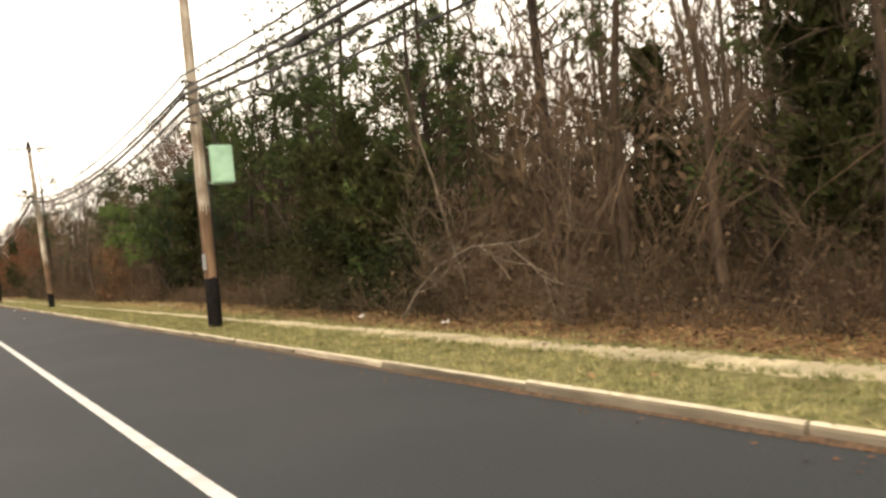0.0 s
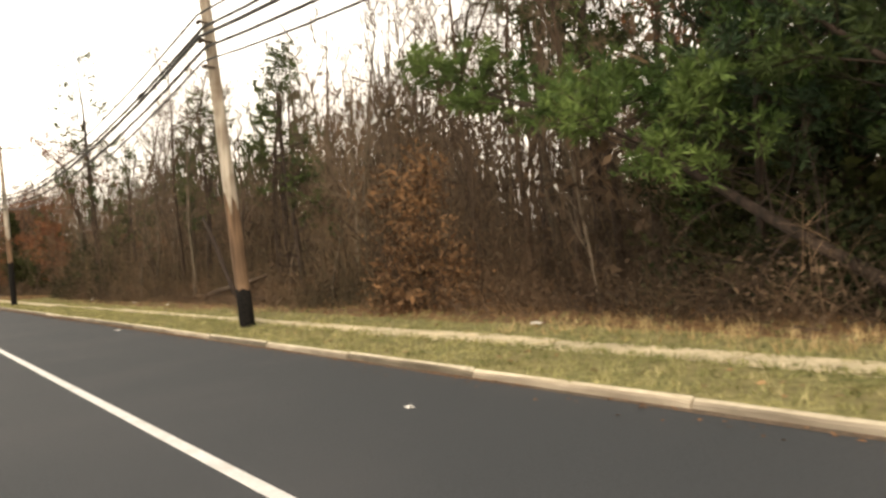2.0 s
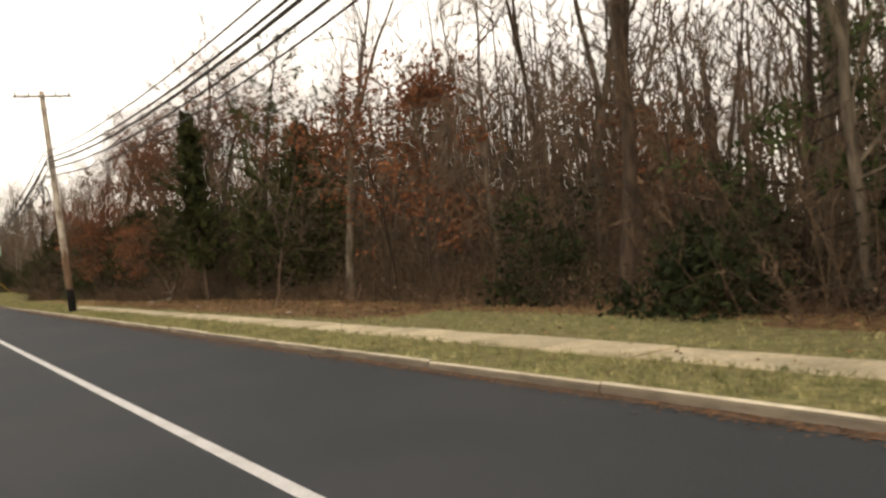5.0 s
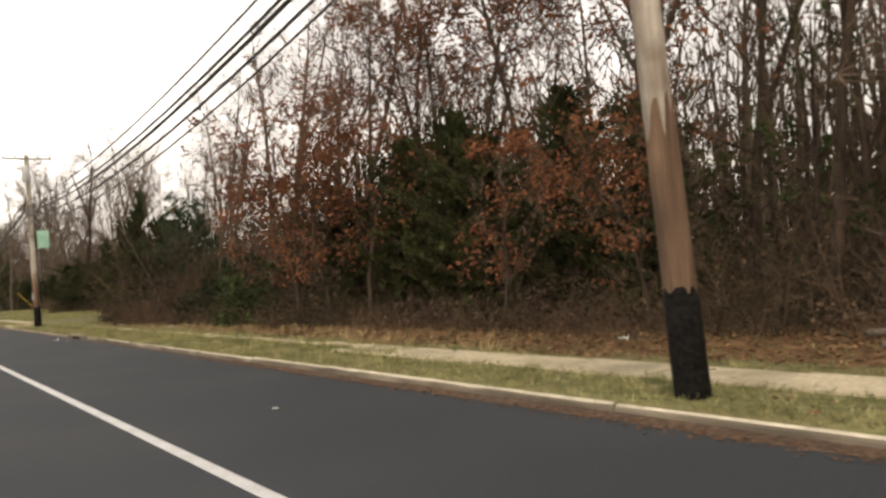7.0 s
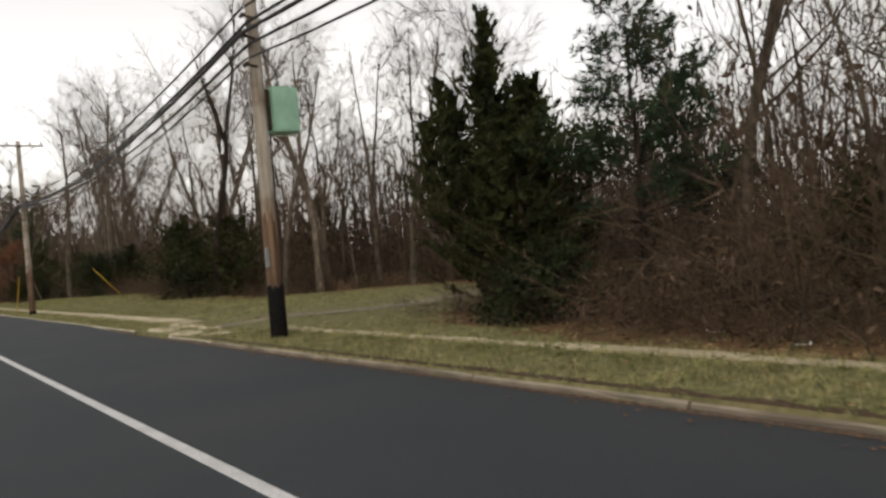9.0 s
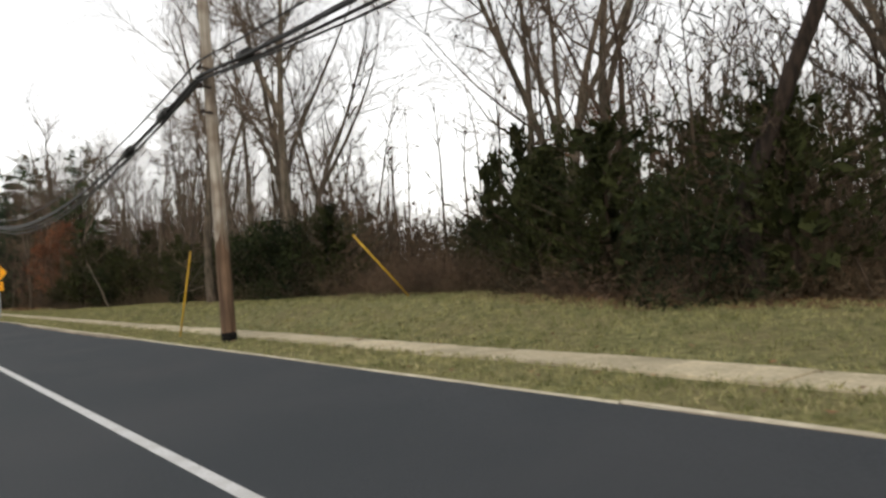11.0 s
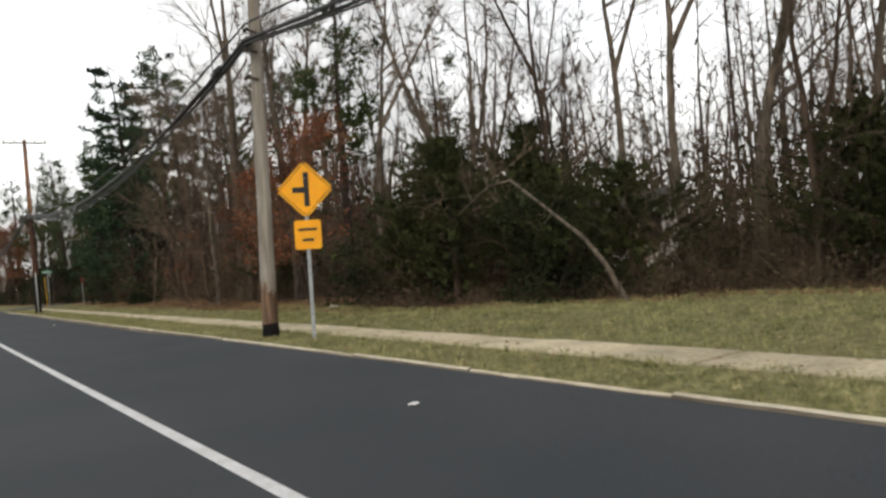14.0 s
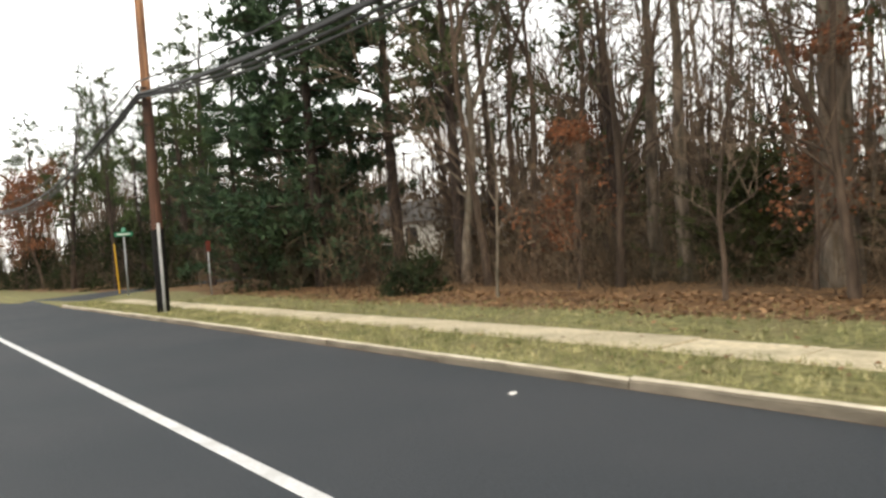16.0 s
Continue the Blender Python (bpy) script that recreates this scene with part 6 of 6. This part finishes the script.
def junction_sign(x, y, turn):
    sign = tagged(new("road_sign"), "yellow diamond junction sign above a small plate on a steel post", "road sign")
    sign.matrix_basis = pose(x, y, 0.14, 0, 1.5, turn)
    b = Build()
    b.v = [(-0.035, 0.0, -0.3), (-0.02, 0.03, -0.3), (0.02, 0.03, -0.3), (0.035, 0.0, -0.3), (-0.035, 0.0, 3.3), (-0.02, 0.03, 3.3), (0.02, 0.03, 3.3), (0.035, 0.0, 3.3)]
    b.f = [(0, 1, 5, 4), (1, 2, 6, 5), (2, 3, 7, 6), (3, 0, 4, 7), (4, 5, 6, 7)]
    part("post", b.mesh("post", STEEL), sign)

    def panel(name, w, h, r, mat, z, depth, front):
        bm = bmesh.new()
        bmesh.ops.create_cube(bm, size=1)
        for v in bm.verts:
            v.co = Vector((v.co.x * w, v.co.y * depth, v.co.z * h))
        ed = [e for e in bm.edges if abs((e.verts[0].co - e.verts[1].co).y) > depth * 0.5]
        bmesh.ops.bevel(bm, geom=ed, offset=r, segments=4, affect="EDGES")
        me = bpy.data.meshes.new(name)
        bm.to_mesh(me)
        bm.free()
        me.materials.append(mat)
        return me
    diamond = part("diamond_panel", panel("diamond_panel", 0.79, 0.79, 0.05, SIGN_YELLOW, 0, 0.006, 0), sign)
    diamond.matrix_basis = pose(0, -0.012, 2.86, 0, 45, 0)
    border = Build()
    for a, c, d, e in ((-0.36, -0.36, 0.36, -0.347), (-0.36, 0.347, 0.36, 0.36), (-0.36, -0.347, -0.347, 0.347), (0.347, -0.347, 0.36, 0.347)):
        border.box((a, -0.005, c), (d, -0.0035, e))
    part("border", border.mesh("border", SIGN_BLACK), diamond, "thin black border")
    arrow = Build()
    arrow.box((-0.02, -0.018, 2.535), (0.085, -0.0165, 3.19))
    arrow.box((-0.24, -0.018, 2.80), (-0.02, -0.0165, 2.91))
    part("junction_symbol", arrow.mesh("junction_symbol", SIGN_BLACK), sign, "black side-road symbol")
    plate = part("name_plate", panel("name_plate", 0.52, 0.56, 0.025, SIGN_YELLOW, 0, 0.006, 0), sign)
    plate.matrix_basis = pose(0.01, -0.012, 1.99)
    for z, a, c in ((0.10, -0.19, 0.18), (-0.10, -0.11, 0.11)):
        bars = Build()
        bars.box((a, -0.005, z - 0.026), (c, -0.0035, z + 0.026))
        part("text_bar", bars.mesh("text_bar", SIGN_BLACK), plate, "dark bar of unreadable lettering")
    for z in (2.65, 3.07, 2.13, 1.85):
        b = Build()
        b.tube([(0, -0.024, z), (0, -0.012, z)], [0.009, 0.011], 6, True)
        part("bolt", b.mesh("bolt", STEEL), sign)
    return sign


junction_sign(6.26, 240.2, -37)

# ---- small things along the verge ----


def storm_inlet(x, y):
    inlet = tagged(new("storm_drain"), "open storm drain inlet in the kerb with a dark mouth", "drain")
    inlet.matrix_basis = pose(x, y, 0)
    part("lintel", bevelled("lintel", (-0.01, -1.5, 0.112), (0.30, 1.5, 0.142), KERB_WORN, 0.008), inlet, "thin grimy concrete lintel")
    for a, w in ((-1.5, 0.85), (0.6, 0.9)):
        part("cheek", bevelled("cheek", (-0.005, a, -0.06), (0.28, a + w, 0.108), KERB_FACE, 0.012), inlet)
    # solid block filling the mouth; the shade inside is put into its black
    part("chamber", bevelled("chamber", (0.03, -0.66, -0.07), (0.26, 0.61, 0.108), TAR_AND_SHADE, 0.004), inlet, "solid black block coloured as the drain's shaded hollow")
    for a in (-0.66, 0.58):
        part("jamb", bevelled("jamb", (-0.008, a, -0.04), (0.03, a + 0.04, 0.11), IRON, 0.005), inlet)


storm_inlet(KERB_X, 153.7)


def guy_marker(x, y, tx, ty, tz, length, z=0.1):
    """A yellow plastic guard on a guy wire that runs up to the pole."""
    foot, top = Vector((x, y, z)), Vector((tx, ty, tz))
    way = (top - foot).normalized()
    root = tagged(new("guy_wire"), "guy wire with a yellow plastic guard anchored in the grass", "guy wire", "guy wires of the pole")
    root.matrix_basis = pose(x, y, z)
    b = Build()
    b.tube([way * -0.2, way * (top - foot).length], [0.007, 0.007], 5)
    part("wire", b.mesh("wire", CABLE), root)
    b = Build()
    b.tube([way * 0.15, way * (length * 0.5), way * length], [0.022, 0.023, 0.02], 8, True)
    part("guard", b.mesh("guard", YELLOW_TUBE, True), root, "yellow plastic guard tube")


guy_marker(5.72, 202.28, 6.1, 200.55, 4.9, 2.25)
guy_marker(10.75, 199.7, 6.4, 200.5, 5.9, 2.25, ground_z(10.75, 199.7))


def marker_post(x, y):
    root = tagged(new("marker_post"), "slim yellow marker post in the grass by the corner", "marker post")
    root.matrix_basis = pose(x, y, 0.12, 0, -1.5, 0)
    part("stake", bevelled("stake", (-0.03, -0.012, -0.2), (0.03, 0.012, 2.25), YELLOW_TUBE, 0.006), root)
    part("cap", bevelled("cap", (-0.034, -0.016, 2.25), (0.034, 0.016, 2.33), YELLOW_TUBE, 0.008), root)


marker_post(8.5, 293.6)


def street_name_sign(x, y):
    root = tagged(new("street_sign"), "small green street name blades on a thin post", "street sign")
    root.matrix_basis = pose(x, y, 0.14)
    b = Build()
    b.tube([(0, 0, -0.2), (0, 0, 2.55)], [0.03, 0.03], 8, True)
    part("post", b.mesh("post", STEEL, True), root)
    part("blade", bevelled("blade", (-0.38, -0.006, 2.56), (0.38, 0.006, 2.74), SIGN_GREEN, 0.004), root)
    part("blade", bevelled("blade", (-0.006, -0.36, 2.76), (0.006, 0.36, 2.93), SIGN_GREEN, 0.004), root)
    part("text_bar", bevelled("text_bar", (-0.28, -0.0085, 2.62), (0.28, -0.0065, 2.68), TRASH, 0.0005), root, "white bar of unreadable lettering")


street_name_sign(8.4, 291.6)


def red_marker(x, y):
    root = tagged(new("marker_post"), "slim grey post with a dull red plate by the trees", "marker post")
    root.matrix_basis = pose(x, y, 0.12)
    b = Build()
    b.tube([(0, 0, -0.2), (0, 0, 2.0)], [0.025, 0.025], 8, True)
    part("stake", b.mesh("stake", STEEL, True), root)
    part("plate", bevelled("plate", (-0.09, -0.04, 1.6), (0.09, -0.026, 2.0), RED_SHEET, 0.006), root, "dull red metal plate")


red_marker(9.6, 284.6)


def log(name, pts, radii, label, wood=LOG):
    b = Build()
    b.tube(pts, radii, 8, True)
    rng = random.Random(len(pts) + int(pts[0][1]))
    root = tagged(new(name), label, "log", "fallen trunks")
    part("trunk", b.mesh("trunk", wood, True), root)
    for i in range(3):
        p, d = along([Vector(q) for q in pts], rng.uniform(0.25, 0.9))
        st = wander(rng, p, side_way(rng, d, 1.2), rng.uniform(0.4, 1.1), 3, 0.2, 0)
        b = Build()
        b.tube(st, [0.03, 0.022, 0.014, 0.006], 4)
        part("broken_branch", b.mesh("broken_branch", wood), root)


log("fallen_log", [(11.25, 64.94, -0.09), (11.25, 65.69, 0.68), (11.25, 66.31, 1.30), (11.25, 67.04, 2.23), (11.25, 67.74, 2.95), (11.25, 68.57, 3.71)], [0.12, 0.10, 0.09, 0.11, 0.09, 0.05],
    "dark broken trunk leaning up out of the brush", BARK_PINE)
log("fallen_log", [(11.9, 71.3, 0.14), (11.9, 69.2, 0.44), (11.85, 67.0, 0.62), (11.8, 65.0, 0.84), (11.6, 62.9, 1.05)], [0.12, 0.12, 0.11, 0.09, 0.06],
    "long dead trunk lying propped across the brush")
log("fallen_log", [(10.3, 127.6, 0.25), (10.2, 126.2, 0.3), (10.0, 125.2, 0.75), (10.0, 124.8, 0.95)], [0.05, 0.06, 0.05, 0.03], "pale curved dead branch lying on leaves", PALE_WOOD)
log("fallen_log", [(9.6, 25.2, 0.2), (9.8, 24.5, 0.27), (10.0, 23.8, 0.5)], [0.03, 0.03, 0.018], "pale dead branch lying at the wood's edge", PALE_WOOD)
log("fallen_log", [(9.4, 127.0, 0.22), (9.3, 126.2, 0.24), (9.2, 125.2, 0.22)], [0.045, 0.05, 0.04], "pale dead branch lying on leaves", PALE_WOOD)


def scrap(x, y, z, size, turn, seed):
    """A crumpled scrap of paper or plastic."""
    rng = random.Random(seed)
    b = Build()
    n = 5
    for j in range(n):
        for i in range(n):
            b.v.append(((i / (n - 1) - 0.5) * size + rng.gauss(0, size * 0.05), (j / (n - 1) - 0.5) * size * 0.6 + rng.gauss(0, size * 0.05), abs(rng.gauss(0, size * 0.13))))
    for j in range(n - 1):
        for i in range(n - 1):
            a = j * n + i
            b.f.append((a, a + 1, a + n + 1, a + n))
    ob = tagged(new("paper_scrap", b.mesh("paper_scrap", TRASH)), "crumpled pale scrap of litter on the ground", "litter", "litter on the verge")
    ob.matrix_basis = pose(x, y, z, 0, 0, turn)


for i, (x, y, z, s) in enumerate(((9.0, 35.5, 0.16, 0.3), (8.9, 33.6, 0.16, 0.25), (4.1, 41.9, 0.005, 0.12), (8.7, 45.0, 0.16, 0.2), (5.0, 57.8, 0.01, 0.16), (8.6, 15.6, 0.16, 0.25),
                                  (8.4, 12.0, 0.16, 0.22), (9.3, 73.2, 0.16, 0.2), (9.6, 84.0, 0.16, 0.3), (8.9, 118.0, 0.16, 0.15), (9.4, 131.0, 0.16, 0.25), (3.6, 131.5, 0.005, 0.1),
                                  (8.2, 158.6, 0.16, 0.18), (8.4, 152.0, 0.16, 0.2), (4.9, 154.2, 0.005, 0.2), (5.0, 152.6, 0.01, 0.15), (8.9, 160.2, 0.16, 0.2), (10.4, 247.6, 0.2, 0.2),
                                  (4.7, 262.3, 0.005, 0.09), (4.2, 233.4, 0.005, 0.14), (9.0, 67.0, 0.16, 0.18), (8.6, 109.0, 0.16, 0.14))):
    scrap(x, y, z, s, 40 * i, i)


def house(x, y, turn, w, d, h):
    """A pale house that shows in pieces between the trees."""
    root = tagged(new("house"), "white-sided house with a dark shingle roof behind the trees", "house", "houses behind the wood")
    root.matrix_basis = pose(x, y, 0.1, 0, 0, turn)
    part("wall", bevelled("wall", (-w / 2, -d / 2, -0.3), (w / 2, d / 2, h), WHITE_SIDING, 0.02), root)
    b = Build()
    o = 0.4
    b.v = [(-w / 2 - o, -d / 2 - o, h), (w / 2 + o, -d / 2 - o, h), (w / 2 + o, d / 2 + o, h), (-w / 2 - o, d / 2 + o, h), (-w / 2 - o, 0, h + d * 0.2), (w / 2 + o, 0, h + d * 0.2)]
    b.f = [(0, 1, 5, 4), (2, 3, 4, 5), (0, 4, 3), (1, 2, 5), (3, 2, 1, 0)]
    part("roof", b.mesh("roof", ROOF), root)
    for i in range(4):
        wx = -w / 2 + (i + 0.5) * w / 4
        win = part("window", bevelled("window", (wx - 0.55, -d / 2 - 0.05, 1.0), (wx + 0.55, -d / 2 + 0.01, 2.4), WHITE_SIDING, 0.01), root)
        part("pane", bevelled("pane", (wx - 0.46, -d / 2 - 0.06, 1.09), (wx + 0.46, -d / 2 - 0.045, 2.31), DARK_GLASS, 0.004), win)


house(23.8, 247.4, -70, 3.2, 3.0, 2.6)
house(31.5, 303.0, -60, 12, 8, 2.7)

# ---- grass, fallen leaves ----
grng = np.random.default_rng(3)


def blades_at(px, py, pz, blades, height, width, lean):
    """Triangular blades round each root; one array of triangles."""
    n = len(px) * blades
    bx, by, bz = (np.repeat(a, blades) for a in (px, py, pz))
    bx, by = bx + grng.normal(0, 0.035, n), by + grng.normal(0, 0.035, n)
    a = grng.uniform(0, 2 * math.pi, n)
    h = height * grng.uniform(0.5, 1.3, n)
    lx, ly = grng.normal(0, lean, n) * h, grng.normal(0, lean, n) * h
    w = width * 0.5
    v = np.empty((n, 3, 3))
    v[:, 0] = np.stack([bx - np.cos(a) * w, by - np.sin(a) * w, bz], 1)
    v[:, 1] = np.stack([bx + np.cos(a) * w, by + np.sin(a) * w, bz], 1)
    v[:, 2] = np.stack([bx + lx, by + ly, bz + h], 1)
    return v.reshape(-1, 3), np.arange(n * 3).reshape(-1, 3)


def spread(n, y0, y1, x_of):
    y = grng.uniform(y0, y1, n)
    x = np.array([x_of(b, u) for b, u in zip(y, grng.random(n))])
    z = np.array([ground_z(a, b) for a, b in zip(x, y)]) - 0.005
    return x, y, z


x, y, z = spread(30000, -4, 290, lambda b, u: KERB_X + 0.075 + u * (WALK_A - KERB_X - 0.06))
keep = np.abs(y - 174.2) > 2.6
verge_grass = blades_at(x[keep], y[keep], z[keep], 4, 0.075, 0.014, 0.5)
tagged(new("verge_grass", joined("verge_grass", GRASS, [verge_grass])), "short yellow-green winter grass on the verge", "grass", kind="stuff")
x, y, z = spread(26000, -4, 283, lambda b, u: WALK_B + 0.02 + u * (wood_edge(b) - WALK_B + 0.3))
near = np.array([litter_from(b) for b in y])
keep = (((np.abs(y - 173.8) > 0.5) | (x > 14)) | (x < 7)) & ((x < near + grng.normal(0, 0.25, len(x))) | (grng.random(len(x)) < 0.22))
strip_grass = blades_at(x[keep], y[keep], z[keep], 4, 0.08, 0.014, 0.45)
tagged(new("lawn_grass", joined("lawn_grass", GRASS, [strip_grass])), "thin grass between the pavement and the trees", "grass", kind="stuff")
x, y, z = spread(15000, 177, 252, lambda b, u: WALK_B + 0.05 + u * (min(wood_edge(b), 16) - WALK_B))
lawn = blades_at(x, y, z, 4, 0.085, 0.018, 0.45)
tagged(new("lawn_grass", joined("lawn_grass", GRASS, [lawn])), "rough mown winter lawn, green and straw-coloured", "grass", kind="stuff")
# grass creeping over the pavement's edges
x, y, z = spread(5200, -4, 80, lambda b, u: WALK_A + 0.34 * u * u if u > 0.35 else WALK_B - 0.24 * (u / 0.35) ** 2)
x1, y1, z1 = spread(2600, 134, 171, lambda b, u: WALK_A + 0.55 * u * u if u > 0.3 else WALK_B - 0.3 * (u / 0.3) ** 2)
x2, y2, z2 = spread(1300, 80, 282, lambda b, u: WALK_A + 0.12 * u * u)
x, y, z = (np.concatenate(g) for g in ((x, x1), (y, y1), (z, z1)))
creeping = blades_at(np.concatenate([x, x2]), np.concatenate([y, y2]), np.concatenate([z, z2]) + 0.02, 6, 0.07, 0.014, 0.7)
tagged(new("creeping_grass", joined("creeping_grass", GRASS, [creeping])), "grass creeping over the edges of the pavement", "grass", kind="stuff")
# thicker tussocks, some green, some bleached
x, y, z = spread(6500, -4, 288, lambda b, u: KERB_X + 0.14 + u * (WALK_A - KERB_X - 0.24))
x2, y2, z2 = spread(5200, -4, 283, lambda b, u: WALK_B + 0.05 + u * (wood_edge(b) - WALK_B))
keep = (np.abs(y2 - 173.6) > 1.0) & (x2 < np.array([litter_from(b) for b in y2]) + 0.3)
tussocks = blades_at(np.concatenate([x, x2[keep]]), np.concatenate([y, y2[keep]]), np.concatenate([z, z2[keep]]), 7, 0.085, 0.013, 0.6)
tagged(new("grass_tussocks", joined("grass_tussocks", TUSSOCK, [tussocks])), "uneven tussocks of green and bleached winter grass", "grass", kind="stuff")
# taller straw tufts where the strip runs wild
x, y, z = spread(330, 22, 45, lambda b, u: 7.8 + u * 1.7)
x2, y2, z2 = spread(160, 132, 152, lambda b, u: 7.7 + u * 1.6)
straw = blades_at(np.concatenate([x, x2]), np.concatenate([y, y2]), np.concatenate([z, z2]), 7, 0.19, 0.014, 0.45)
STRAW = material("straw", (0.32, 0.23, 0.11), (0.52, 0.40, 0.22), 2, 4, 0.8, per_piece=0.3)
tagged(new("straw_tufts", joined("straw_tufts", STRAW, [straw])), "tufts of tall dry straw-coloured grass", "grass", kind="stuff")


def flakes(n, y0, y1, x_of, size, lift):
    """Curled leaves lying on the ground."""
    x, y, z = spread(n, y0, y1, x_of)
    a, s = grng.uniform(0, 2 * math.pi, n), size * grng.uniform(0.6, 1.4, n)
    c, d = np.cos(a) * s, np.sin(a) * s
    up = lift * grng.random((4, n))
    v = np.empty((n, 4, 3))
    zz = np.maximum(z, 0.0) + 0.008
    v[:, 0] = np.stack([x - c, y - d, zz + up[0]], 1)
    v[:, 1] = np.stack([x + d * 0.6, y - c * 0.6, zz + up[1]], 1)
    v[:, 2] = np.stack([x + c, y + d, zz + up[2]], 1)
    v[:, 3] = np.stack([x - d * 0.6, y + c * 0.6, zz + up[3]], 1)
    return v.reshape(-1, 3), np.arange(n * 4).reshape(-1, 4)


leaves = [flakes(21000, -4, 284, lambda b, u: wood_edge(b) - 1.3 + u * 3.6, 0.042, 0.045),
          flakes(7000, 246, 284, lambda b, u: wood_edge(b) - 1.3 + 2.6 * u ** 0.8, 0.046, 0.05),
          flakes(9000, 104, 148, lambda b, u: litter_from(b) - 0.2 + u * (wood_edge(b) - litter_from(b) + 0.6), 0.042, 0.045),
          flakes(5000, -4, 32, lambda b, u: litter_from(b) - 0.2 + u * (wood_edge(b) - litter_from(b) + 0.8), 0.042, 0.045),
          flakes(2500, -4, 283, lambda b, u: KERB_X + 0.2 + u * 3, 0.045, 0.04)]
tagged(new("fallen_leaves", joined("fallen_leaves", LITTER_LEAF, leaves)), "brown fallen leaves strewn along the edge of the wood", "leaves", kind="stuff")
gutter_leaves = [flakes(9000, 52, 140, lambda b, u: KERB_X - 0.01 - u * u * (0.16 + 0.75 * max(0, noise.noise((0, b * 0.06, 3)) + 0.2)), 0.022, 0.015),
                 flakes(2500, -4, 168, lambda b, u: KERB_X - 0.01 - u ** 3 * 0.5, 0.024, 0.02)]
tagged(new("gutter_leaves", joined("gutter_leaves", NEEDLE_LITTER, gutter_leaves)), "brown leaves and pine needles blown along the gutter", "leaves", kind="stuff")
